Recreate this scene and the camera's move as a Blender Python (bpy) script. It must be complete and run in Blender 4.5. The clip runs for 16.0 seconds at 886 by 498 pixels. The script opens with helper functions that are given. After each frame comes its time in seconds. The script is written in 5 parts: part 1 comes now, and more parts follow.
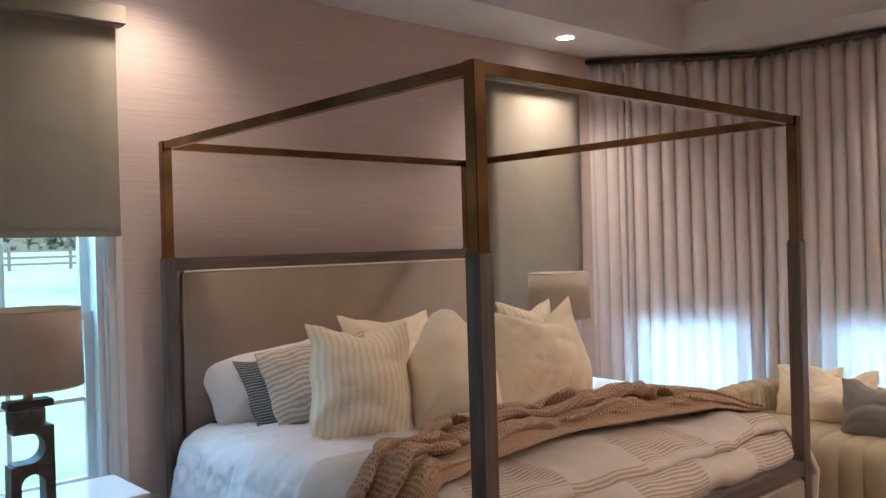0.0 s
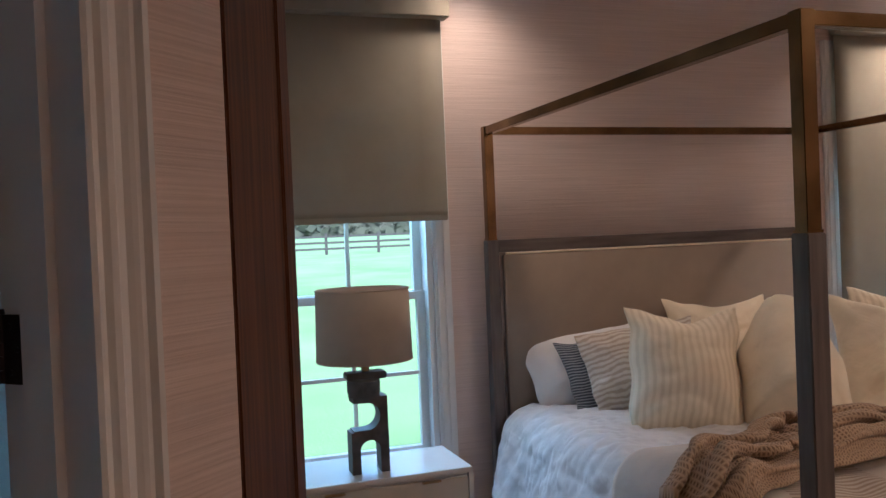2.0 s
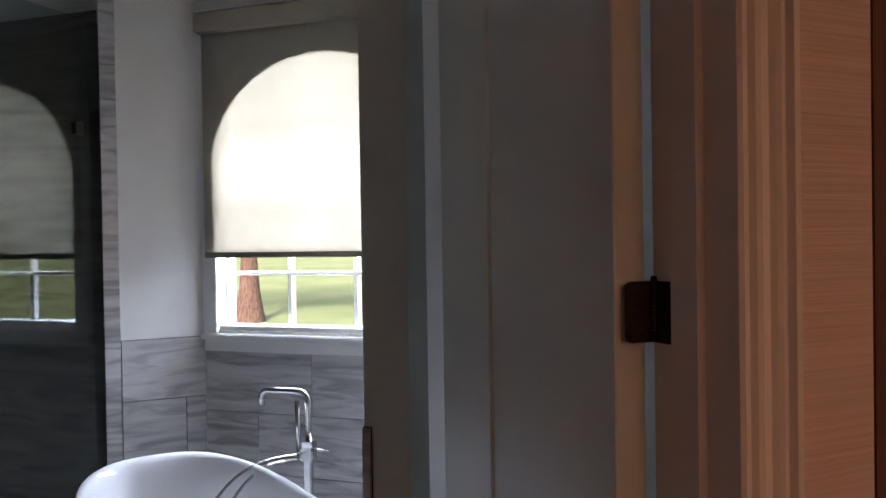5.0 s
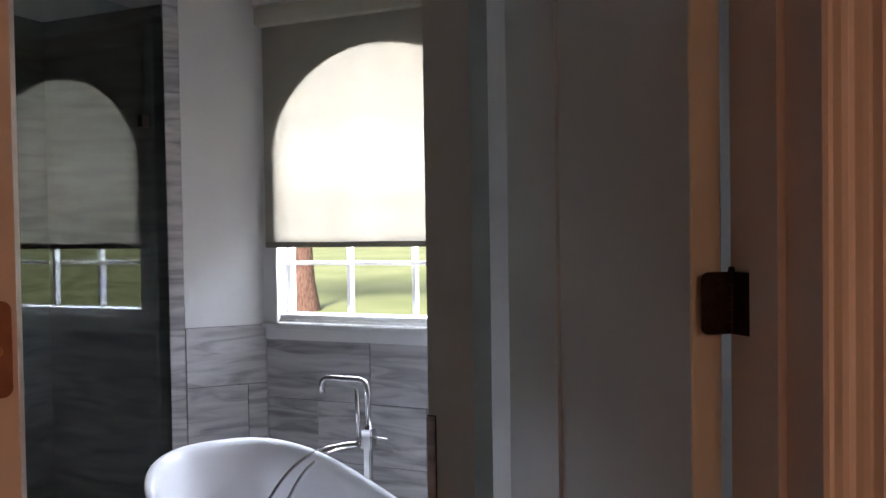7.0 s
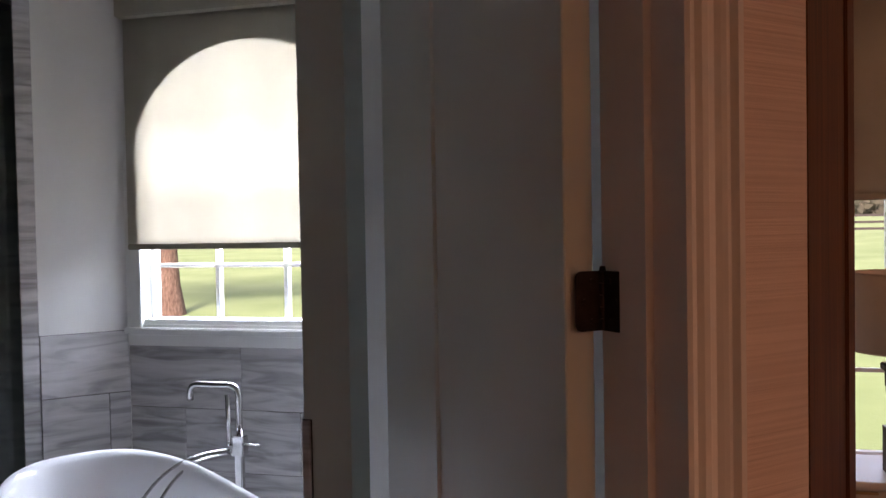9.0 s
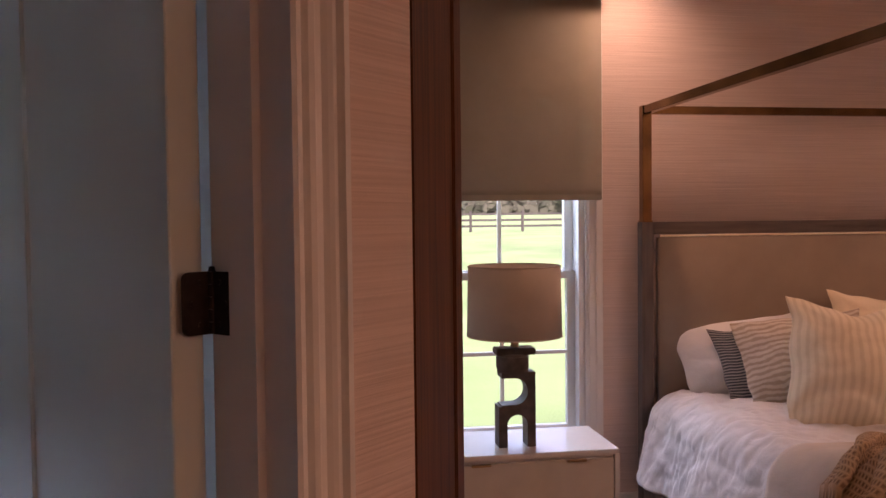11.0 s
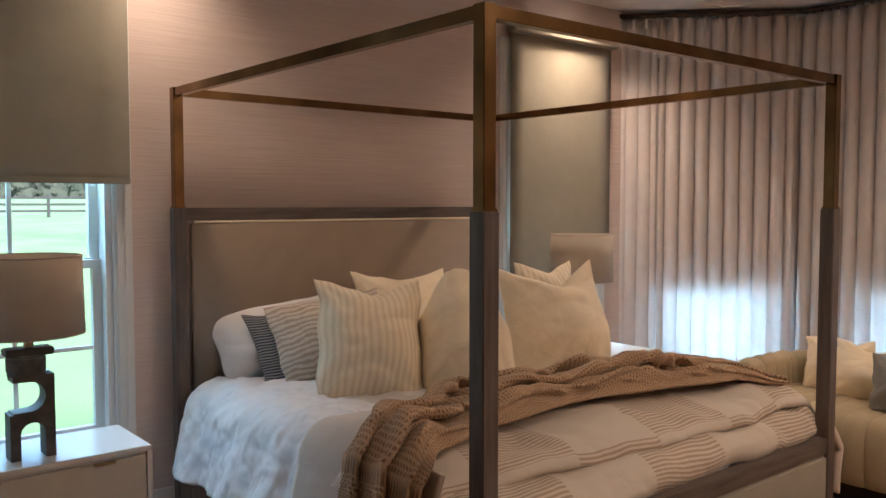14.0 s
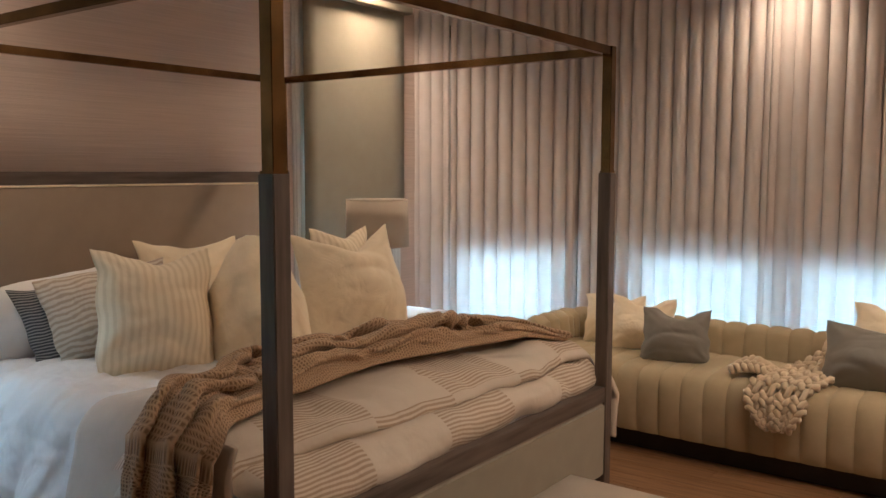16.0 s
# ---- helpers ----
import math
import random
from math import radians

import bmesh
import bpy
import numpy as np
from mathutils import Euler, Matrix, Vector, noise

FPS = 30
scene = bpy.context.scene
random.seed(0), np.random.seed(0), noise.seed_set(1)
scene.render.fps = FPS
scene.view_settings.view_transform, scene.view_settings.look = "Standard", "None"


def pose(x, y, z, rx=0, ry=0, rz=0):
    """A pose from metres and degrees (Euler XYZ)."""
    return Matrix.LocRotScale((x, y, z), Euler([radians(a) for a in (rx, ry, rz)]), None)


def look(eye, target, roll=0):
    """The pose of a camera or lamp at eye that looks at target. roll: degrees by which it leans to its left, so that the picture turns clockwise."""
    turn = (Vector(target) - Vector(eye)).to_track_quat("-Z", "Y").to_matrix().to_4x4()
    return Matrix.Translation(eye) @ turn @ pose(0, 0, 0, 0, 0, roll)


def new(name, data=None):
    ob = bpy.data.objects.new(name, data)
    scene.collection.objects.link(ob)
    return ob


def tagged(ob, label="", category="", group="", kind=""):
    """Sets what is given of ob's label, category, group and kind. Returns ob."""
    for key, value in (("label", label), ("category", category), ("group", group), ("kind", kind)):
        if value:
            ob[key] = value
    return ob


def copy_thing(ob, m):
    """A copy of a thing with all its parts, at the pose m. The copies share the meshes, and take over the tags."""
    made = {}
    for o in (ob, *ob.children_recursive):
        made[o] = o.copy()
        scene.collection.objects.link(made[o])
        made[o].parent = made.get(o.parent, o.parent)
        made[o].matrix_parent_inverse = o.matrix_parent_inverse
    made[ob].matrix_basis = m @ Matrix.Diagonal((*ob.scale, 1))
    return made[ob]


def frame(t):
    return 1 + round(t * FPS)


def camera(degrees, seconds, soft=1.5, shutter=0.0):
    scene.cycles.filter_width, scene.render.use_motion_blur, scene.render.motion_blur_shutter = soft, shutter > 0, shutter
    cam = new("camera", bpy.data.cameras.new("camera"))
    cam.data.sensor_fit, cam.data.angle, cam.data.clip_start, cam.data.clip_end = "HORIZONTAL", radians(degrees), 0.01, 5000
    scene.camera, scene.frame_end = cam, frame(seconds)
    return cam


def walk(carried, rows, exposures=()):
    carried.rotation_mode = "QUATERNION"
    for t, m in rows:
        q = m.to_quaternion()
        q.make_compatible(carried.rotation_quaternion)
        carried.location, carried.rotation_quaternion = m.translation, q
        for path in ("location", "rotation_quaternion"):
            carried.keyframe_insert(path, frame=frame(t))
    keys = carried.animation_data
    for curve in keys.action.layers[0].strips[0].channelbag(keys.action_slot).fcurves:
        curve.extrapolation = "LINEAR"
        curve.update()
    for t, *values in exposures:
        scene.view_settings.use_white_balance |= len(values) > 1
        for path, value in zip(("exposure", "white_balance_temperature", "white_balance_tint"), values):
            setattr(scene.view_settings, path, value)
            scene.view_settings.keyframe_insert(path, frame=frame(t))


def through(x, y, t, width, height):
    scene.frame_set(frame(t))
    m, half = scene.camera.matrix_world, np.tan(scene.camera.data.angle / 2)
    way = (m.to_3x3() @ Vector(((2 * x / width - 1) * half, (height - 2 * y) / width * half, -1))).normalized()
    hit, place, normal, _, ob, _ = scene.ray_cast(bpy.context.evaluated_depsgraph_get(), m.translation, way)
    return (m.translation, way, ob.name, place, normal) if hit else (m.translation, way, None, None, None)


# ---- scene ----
cam = camera(55.7, 16.0)
PATH = [
    (0, (0.044, 0.151, 1.53), (1.378, 1.641, 1.519), -1.6),
    (0.5, (0.062, 0.19, 1.524), (1.3, 1.76, 1.467), -2.2),
    (1, (0.094, 0.198, 1.528), (1.152, 1.895, 1.505), -3.2),
    (1.5, (0.159, 0.191, 1.53), (0.992, 2.009, 1.499), -2.9),
    (2, (0.191, 0.187, 1.53), (0.833, 2.081, 1.5), -2.4),
    (2.5, (0.193, 0.191, 1.527), (0.559, 2.157, 1.502), -2.0),
    (3, (0.184, 0.179, 1.526), (0.259, 2.177, 1.501), -1.6),
    (3.5, (0.161, 0.168, 1.522), (-0.029, 2.158, 1.488), -1.2),
    (4, (0.148, 0.168, 1.52), (-0.253, 2.127, 1.479), -1.2),
    (4.5, (0.141, 0.156, 1.522), (-0.41, 2.078, 1.481), -1.2),
    (5, (0.13, 0.142, 1.522), (-0.548, 2.023, 1.496), -0.9),
    (7.5, (0.101, 0.127, 1.523), (-0.694, 1.962, 1.473), -0.9),
    (8, (0.096, 0.126, 1.524), (-0.662, 1.977, 1.473), -0.9),
    (8.5, (0.094, 0.128, 1.522), (-0.568, 2.015, 1.471), -0.8),
    (9, (0.095, 0.129, 1.523), (-0.41, 2.063, 1.472), -1.0),
    (9.5, (0.106, 0.151, 1.525), (-0.171, 2.131, 1.471), -1.1),
    (10, (0.121, 0.161, 1.523), (0.07, 2.16, 1.463), -1.0),
    (12.5, (0.171, 0.185, 1.528), (0.954, 2.023, 1.419), -0.2),
    (13, (0.183, 0.193, 1.525), (1.14, 1.945, 1.406), -0.2),
    (13.5, (0.187, 0.191, 1.526), (1.309, 1.843, 1.411), -0.1),
    (14, (0.196, 0.194, 1.524), (1.467, 1.735, 1.414), 0.0),
    (14.5, (0.2, 0.205, 1.529), (1.563, 1.663, 1.41), 0.2),
    (15, (0.199, 0.217, 1.525), (1.66, 1.575, 1.373), -0.1),
    (15.5, (0.199, 0.212, 1.511), (1.746, 1.467, 1.336), -0.3),
    (16, (0.237, 0.214, 1.51), (1.833, 1.405, 1.323), 0.1),
]
EXPO = [(0.0, 2.02, 4750, 7), (1.0, 1.85, 4800, 7), (2.0, 1.6, 4850, 11), (2.5, 1.65, 5100, 16), (3.0, 1.88, 5800, 24), (3.7, 1.42, 6500, 36), (5.0, 1.27, 7300, 45), (9.0, 1.27, 7500, 47), (10.2, 1.38, 7400, 56),
        (12.3, 1.95, 5500, 23), (14.0, 1.80, 5250, 8), (16.0, 1.74, 5350, 5)]
walk(cam, [(t, look(eye, target, roll)) for t, eye, target, roll in PATH], EXPO)

# ---------------------------------------------------------------- light
world = bpy.data.worlds.new("sky")
scene.world = world
world.use_nodes = True
wn = world.node_tree
sky = wn.nodes.new("ShaderNodeTexSky")
sky.sky_type = 'NISHITA'
sky.sun_disc = False
sky.sun_elevation = radians(48)
sky.sun_rotation = radians(180)
sky.dust_density = 3.0
wn.links.new(sky.outputs[0], wn.nodes["Background"].inputs[0])
wn.nodes["Background"].inputs[1].default_value = 0.15
sun = new("sun", bpy.data.lights.new("sun", 'SUN'))
sun.data.energy = 3.5
sun.data.angle = radians(10)
sun.data.color = (1.0, 0.96, 0.9)
sun.matrix_basis = pose(0, 0, 8, 42, 0, 10)
CEIL = 2.92
WARM = (1.0, 0.66, 0.40)
# recessed ceiling lights: x, y, watts
# the last three, in the tray, are unseen and added to brighten the room
DOWNLIGHTS = [(1.66, 3.86, 17, CEIL), (4.52, 3.84, 42, CEIL), (5.84, 1.72, 17, CEIL), (3.3, 0.4, 62, CEIL + 0.33), (2.9, -1.6, 45, CEIL + 0.33), (4.0, -1.85, 140, CEIL + 0.33)]
for x, y, w, z in DOWNLIGHTS:
    lamp = new("downlight_lamp", bpy.data.lights.new("downlight_lamp", 'SPOT'))
    lamp.data.energy, lamp.data.spot_size, lamp.data.spot_blend = w, radians(135 if z == CEIL else 172), 1.0
    lamp.data.color, lamp.data.shadow_soft_size = WARM, (0.10 if z == CEIL else 0.40)
    lamp.matrix_basis = pose(x, y, z - 0.02)


def window_light(x, y, z, w, h, turn, watts, tilt=0):
    """The sky's light in a window's opening, shining along -y turned by turn, and tilt degrees downwards."""
    a = new("window_skylight", bpy.data.lights.new("window_skylight", 'AREA'))
    a.data.shape, a.data.size, a.data.size_y, a.data.energy = 'RECTANGLE', w, h, watts
    a.data.color = (0.52, 0.83, 0.99)
    a.matrix_basis = pose(x, y, z, 0, 0, turn) @ pose(0, 0, 0, -90 + tilt, 0, 0)


# ---------------------------------------------------------------- kit
def mat(name, color, rough=0.6, metal=0.0):
    m = bpy.data.materials.new(name)
    m.use_nodes = True
    b = m.node_tree.nodes["Principled BSDF"]
    b.inputs["Base Color"].default_value = (*color, 1)
    b.inputs["Roughness"].default_value = rough
    b.inputs["Metallic"].default_value = metal
    return m


def noisy(m, scale, c1, c2, bump=0.0, stretch=(1, 1, 1), detail=6, fine=None, dist=0.002, lo=0.3, hi=0.7):
    """Vary a material's colour at two scales, with relief."""
    nt = m.node_tree
    b = nt.nodes["Principled BSDF"]
    tc = nt.nodes.new("ShaderNodeTexCoord")
    mp = nt.nodes.new("ShaderNodeMapping")
    mp.inputs["Scale"].default_value = stretch
    nz = nt.nodes.new("ShaderNodeTexNoise")
    nz.inputs["Scale"].default_value = scale
    nz.inputs["Detail"].default_value = detail
    rp = nt.nodes.new("ShaderNodeValToRGB")
    rp.color_ramp.elements[0].color = (*c1, 1)
    rp.color_ramp.elements[1].color = (*c2, 1)
    rp.color_ramp.elements[0].position = lo
    rp.color_ramp.elements[1].position = hi
    nt.links.new(tc.outputs["Object"], mp.inputs[0])
    nt.links.new(mp.outputs[0], nz.inputs["Vector"])
    nt.links.new(nz.outputs["Fac"], rp.inputs[0])
    nt.links.new(rp.outputs[0], b.inputs["Base Color"])
    if bump:
        bp = nt.nodes.new("ShaderNodeBump")
        bp.inputs["Strength"].default_value = bump
        bp.inputs["Distance"].default_value = dist
        src = nz
        if fine:
            src = nt.nodes.new("ShaderNodeTexNoise")
            src.inputs["Scale"].default_value = fine
            src.inputs["Detail"].default_value = 4
            nt.links.new(mp.outputs[0], src.inputs["Vector"])
        nt.links.new(src.outputs["Fac"], bp.inputs["Height"])
        nt.links.new(bp.outputs[0], b.inputs["Normal"])
    return m


def box(bm, x0, x1, y0, y1, z0, z1, m=None, bevel=0.0, seg=2):
    r = bmesh.ops.create_cube(bm, size=1)
    vs = r["verts"]
    bmesh.ops.transform(bm, matrix=Matrix.Translation(((x0 + x1) / 2, (y0 + y1) / 2, (z0 + z1) / 2)) @ Matrix.Diagonal((abs(x1 - x0), abs(y1 - y0), abs(z1 - z0), 1)), verts=vs)
    if bevel:
        es = list({e for v in vs for e in v.link_edges})
        r = bmesh.ops.bevel(bm, geom=es, offset=bevel, segments=seg, affect='EDGES')
        vs = list({v for f in r["faces"] for v in f.verts} | {v for v in vs if v.is_valid})
    if m is not None:
        bmesh.ops.transform(bm, matrix=m, verts=vs)
    return vs


def cyl(bm, r0, r1, z0, z1, x=0.0, y=0.0, seg=32, m=None, caps=True):
    r = bmesh.ops.create_cone(bm, cap_ends=caps, segments=seg, radius1=r0, radius2=r1, depth=z1 - z0)
    vs = r["verts"]
    bmesh.ops.transform(bm, matrix=Matrix.Translation((x, y, (z0 + z1) / 2)), verts=vs)
    if m is not None:
        bmesh.ops.transform(bm, matrix=m, verts=vs)
    return vs


def tube(bm, pts, r, seg=10):
    """A round tube through points."""
    pts = [Vector(p) for p in pts]
    rings = []
    side = None
    for i, p in enumerate(pts):
        d = (pts[min(i + 1, len(pts) - 1)] - pts[max(i - 1, 0)]).normalized()
        if side is None:
            side = d.orthogonal().normalized()
        side = (side - d * side.dot(d)).normalized()
        up = d.cross(side)
        rings.append([bm.verts.new(p + (side * math.cos(a) + up * math.sin(a)) * r) for a in [2 * math.pi * k / seg for k in range(seg)]])
    for a, b in zip(rings, rings[1:]):
        for k in range(seg):
            bm.faces.new((a[k], a[(k + 1) % seg], b[(k + 1) % seg], b[k]))
    bm.faces.new(rings[0][::-1])
    bm.faces.new(rings[-1])


def grid(bm, nx, ny, f):
    """A sheet of nx by ny cells through f(u, v)."""
    vs = [[bm.verts.new(f(i / nx, j / ny)) for i in range(nx + 1)] for j in range(ny + 1)]
    for j in range(ny):
        for i in range(nx):
            bm.faces.new((vs[j][i], vs[j][i + 1], vs[j + 1][i + 1], vs[j + 1][i]))
    return vs


def solid(name, bm, material, smooth=False, sub=0, thick=0.0):
    bmesh.ops.recalc_face_normals(bm, faces=bm.faces)
    me = bpy.data.meshes.new(name)
    bm.to_mesh(me)
    bm.free()
    if smooth:
        me.polygons.foreach_set("use_smooth", [True] * len(me.polygons))
    me.materials.append(material)
    ob = new(name, me)
    if thick:
        md = ob.modifiers.new("thick", 'SOLIDIFY')
        md.thickness, md.offset = thick, 0
    if sub:
        md = ob.modifiers.new("sub", 'SUBSURF')
        md.levels = md.render_levels = sub
    return ob


def part(name, bm, material, parent, label="", smooth=False, sub=0, thick=0.0, m=None):
    ob = solid(name, bm, material, smooth, sub, thick)
    ob.parent = parent
    if m is not None:
        ob.matrix_basis = m
    if label:
        ob["label"] = label
    return ob


def thing(name, m, label, category, group="", kind=""):
    e = new(name)
    e.empty_display_size = 0.1
    e.matrix_basis = m
    return tagged(e, label, category, group, kind)


def struct(name, material, *boxes, label="", category="", m=None, bevel=0.0):
    bm = bmesh.new()
    for b in boxes:
        box(bm, *b, bevel=bevel)
    ob = solid(name, bm, material)
    if m is not None:
        ob.matrix_basis = m
    return tagged(ob, label, category, kind="structure")


# ---------------------------------------------------------------- materials
def fabric(name, color, scale=220.0, amount=0.25, rough=0.9, through=0.0, thin=None, vary=0.05, crease=0.0, sheer=0.0, fold=7.0):
    """Woven cloth: fine weave relief, soft blotches, and light passing through where it is thin."""
    m = mat(name, color, rough)
    nt = m.node_tree
    b = nt.nodes["Principled BSDF"]
    c1 = tuple(c * (1 - vary) for c in color)
    c2 = tuple(min(1, c * (1 + vary)) for c in color)
    noisy(m, 9.0, c1, c2, amount, fine=scale, dist=0.0015)
    if crease:
        old = b.inputs["Normal"].links[0].from_socket
        tc = nt.nodes.new("ShaderNodeTexCoord")
        wr = nt.nodes.new("ShaderNodeTexNoise")
        wr.inputs["Scale"].default_value = fold
        wr.inputs["Detail"].default_value = 3.0
        wr.inputs["Distortion"].default_value = 0.5
        bp2 = nt.nodes.new("ShaderNodeBump")
        bp2.inputs["Strength"].default_value = crease
        bp2.inputs["Distance"].default_value = 0.05
        nt.links.new(tc.outputs["Object"], wr.inputs["Vector"])
        nt.links.new(wr.outputs["Fac"], bp2.inputs["Height"])
        nt.links.new(old, bp2.inputs["Normal"])
        nt.links.new(bp2.outputs[0], b.inputs["Normal"])
    b.inputs["Sheen Weight"].default_value = 0.15
    b.inputs["Specular IOR Level"].default_value = 0.2
    if through:
        tr = nt.nodes.new("ShaderNodeBsdfTranslucent")
        tr.inputs[0].default_value = (*(thin or color), 1)
        mx = nt.nodes.new("ShaderNodeMixShader")
        mx.inputs[0].default_value = through
        nt.links.new(b.outputs[0], mx.inputs[1])
        nt.links.new(tr.outputs[0], mx.inputs[2])
        nt.links.new(mx.outputs[0], nt.nodes["Material Output"].inputs[0])
        if sheer:
            # the open holes of the weave
            clear = nt.nodes.new("ShaderNodeBsdfTransparent")
            mh = nt.nodes.new("ShaderNodeMixShader")
            mh.inputs[0].default_value = sheer
            nt.links.new(mx.outputs[0], mh.inputs[1])
            nt.links.new(clear.outputs[0], mh.inputs[2])
            nt.links.new(mh.outputs[0], nt.nodes["Material Output"].inputs[0])
    return m


def uv_stripes(m, period, c1, c2, axis="X", block=None, plain=(0.7, 0.66, 0.6), width=0.5, wobble=0.004):
    """Woven stripes along the cloth's own measure in metres, in a checker of striped and plain blocks when block is given."""
    nt = m.node_tree
    b = nt.nodes["Principled BSDF"]
    uv = nt.nodes.new("ShaderNodeUVMap")
    sep = nt.nodes.new("ShaderNodeSeparateXYZ")
    nt.links.new(uv.outputs[0], sep.inputs[0])
    nz = nt.nodes.new("ShaderNodeTexNoise")
    nz.inputs["Scale"].default_value = 14
    nt.links.new(uv.outputs[0], nz.inputs["Vector"])

    def math_node(op, a, bb):
        n = nt.nodes.new("ShaderNodeMath")
        n.operation = op
        for k, v in enumerate((a, bb)):
            if isinstance(v, (int, float)):
                n.inputs[k].default_value = v
            else:
                nt.links.new(v, n.inputs[k])
        return n.outputs[0]
    pos = math_node('ADD', sep.outputs[axis], math_node('MULTIPLY', nz.outputs["Fac"], wobble * 4))
    s = math_node('SINE', math_node('MULTIPLY', pos, 2 * math.pi / period), 0)
    rp = nt.nodes.new("ShaderNodeValToRGB")
    rp.color_ramp.elements[0].position = width - 0.26
    rp.color_ramp.elements[1].position = width + 0.26
    rp.color_ramp.elements[0].color = (*c1, 1)
    rp.color_ramp.elements[1].color = (*c2, 1)
    nt.links.new(math_node('ADD', math_node('MULTIPLY', s, 0.5), 0.5), rp.inputs[0])
    out = rp.outputs[0]
    if block:
        fx = math_node('FLOOR', math_node('DIVIDE', sep.outputs["X"], block[0]), 0)
        fy = math_node('FLOOR', math_node('DIVIDE', sep.outputs["Y"], block[1]), 0)
        odd = math_node('PINGPONG', math_node('ADD', fx, fy), 1)
        mx = nt.nodes.new("ShaderNodeMix")
        mx.data_type = 'RGBA'
        nt.links.new(odd, mx.inputs[0])
        nt.links.new(out, mx.inputs[6])
        mx.inputs[7].default_value = (*plain, 1)
        out = mx.outputs[2]
    for l in list(b.inputs["Base Color"].links):
        nt.links.remove(l)
    nt.links.new(out, b.inputs["Base Color"])
    return m


M_PAPER = noisy(mat("grasscloth", (0.5, 0.4, 0.36), 0.8), 7.0, (0.575, 0.46, 0.405), (0.735, 0.61, 0.545), 0.5, (0.35, 0.35, 34), 8, dist=0.004, lo=0.25, hi=0.75)
M_WHITE = noisy(mat("white_paint", (0.78, 0.77, 0.74), 0.4), 3.0, (0.74, 0.73, 0.70), (0.80, 0.79, 0.76), 0.08, fine=60.0)
M_CEIL = noisy(mat("ceiling_paint", (0.8, 0.79, 0.76), 0.85), 2.0, (0.74, 0.73, 0.70), (0.80, 0.79, 0.76), 0.1, fine=90.0)
M_DOOR = noisy(mat("door_paint", (0.66, 0.68, 0.67), 0.28), 2.5, (0.68, 0.76, 0.72), (0.73, 0.81, 0.77), 0.06, fine=50.0)
M_STUB = noisy(mat("grey_green_paint", (0.4, 0.48, 0.45), 0.4), 2.5, (0.46, 0.55, 0.52), (0.52, 0.61, 0.58), 0.06, fine=50.0)
M_WOOD = noisy(mat("dark_stained_wood", (0.12, 0.04, 0.02), 0.65), 5.0, (0.055, 0.018, 0.006), (0.15, 0.054, 0.018), 0.2, (9, 9, 0.5), 8, dist=0.002)
M_WOOD.node_tree.nodes["Principled BSDF"].inputs["Specular IOR Level"].default_value = 0.25
M_BEDWOOD = noisy(mat("grey_brown_wood", (0.16, 0.125, 0.11), 0.5), 6.0, (0.085, 0.068, 0.06), (0.175, 0.142, 0.126), 0.3, (6, 6, 0.6), 8, dist=0.002)
M_BEDRAIL = noisy(mat("grey_brown_wood_rail", (0.16, 0.125, 0.11), 0.5), 6.0, (0.085, 0.068, 0.06), (0.175, 0.142, 0.126), 0.3, (0.6, 6, 6), 8, dist=0.002)
M_BRASS = noisy(mat("aged_brass", (0.30, 0.18, 0.08), 0.24, 1.0), 5.0, (0.12, 0.068, 0.028), (0.29, 0.172, 0.07), 0.05, fine=40.0)
M_LINEN = fabric("beige_upholstery", (0.29, 0.22, 0.163), 260, 0.35)
M_FOOTLINEN = fabric("pale_upholstery", (0.33, 0.305, 0.25), 260, 0.35)
M_SHEET = fabric("white_cotton", (0.80, 0.78, 0.77), 320, 0.25, vary=0.03, crease=0.16, fold=8.0)
M_CREAM = fabric("cream_linen", (0.90, 0.78, 0.58), 200, 0.45, vary=0.04, crease=0.32)
M_GREYSTRIPE = uv_stripes(fabric("charcoal_striped_cotton", (0.16, 0.16, 0.17), 200, 0.4), 0.014, (0.07, 0.075, 0.085), (0.36, 0.355, 0.35), "Y", width=0.62)
M_SHAM = uv_stripes(fabric("faded_striped_linen", (0.5, 0.43, 0.36), 200, 0.4, crease=0.55), 0.026, (0.47, 0.38, 0.29), (0.68, 0.60, 0.50), "Y", width=0.45, wobble=0.010)
M_EURO = uv_stripes(fabric("cream_ribbed_linen", (0.78, 0.7, 0.58), 200, 0.45, crease=0.2), 0.03, (0.78, 0.67, 0.49), (0.89, 0.78, 0.60), "X", width=0.42)
M_DUVET = uv_stripes(fabric("block_striped_cotton", (0.7, 0.66, 0.6), 240, 0.35, crease=0.25, fold=8.0), 0.0165, (0.45, 0.355, 0.27), (0.68, 0.60, 0.51), "Y", block=(0.40, 0.40), plain=(0.67, 0.60, 0.52), width=0.5, wobble=0.0015)
M_BLANKET = fabric("oatmeal_linen", (0.64, 0.55, 0.46), 240, 0.4, crease=0.12)
M_SHADE = fabric("roller_shade_fabric", (0.31, 0.28, 0.215), 300, 0.2, through=0.02, thin=(0.5, 0.47, 0.4), vary=0.04)
M_SCREEN = fabric("sheer_shade_fabric", (0.62, 0.58, 0.48), 300, 0.2, through=0.36, thin=(0.46, 0.41, 0.34), vary=0.04, sheer=0.06)
M_LAMPSHADE = fabric("linen_lampshade", (0.52, 0.44, 0.35), 260, 0.35, vary=0.06)
M_CURTAIN = fabric("curtain_linen", (0.88, 0.80, 0.765), 260, 0.25, through=0.28, thin=(0.80, 0.76, 0.73), vary=0.05, sheer=0.06)
M_SOFA = fabric("cream_velvet", (0.46, 0.385, 0.25), 150, 0.15, vary=0.07)
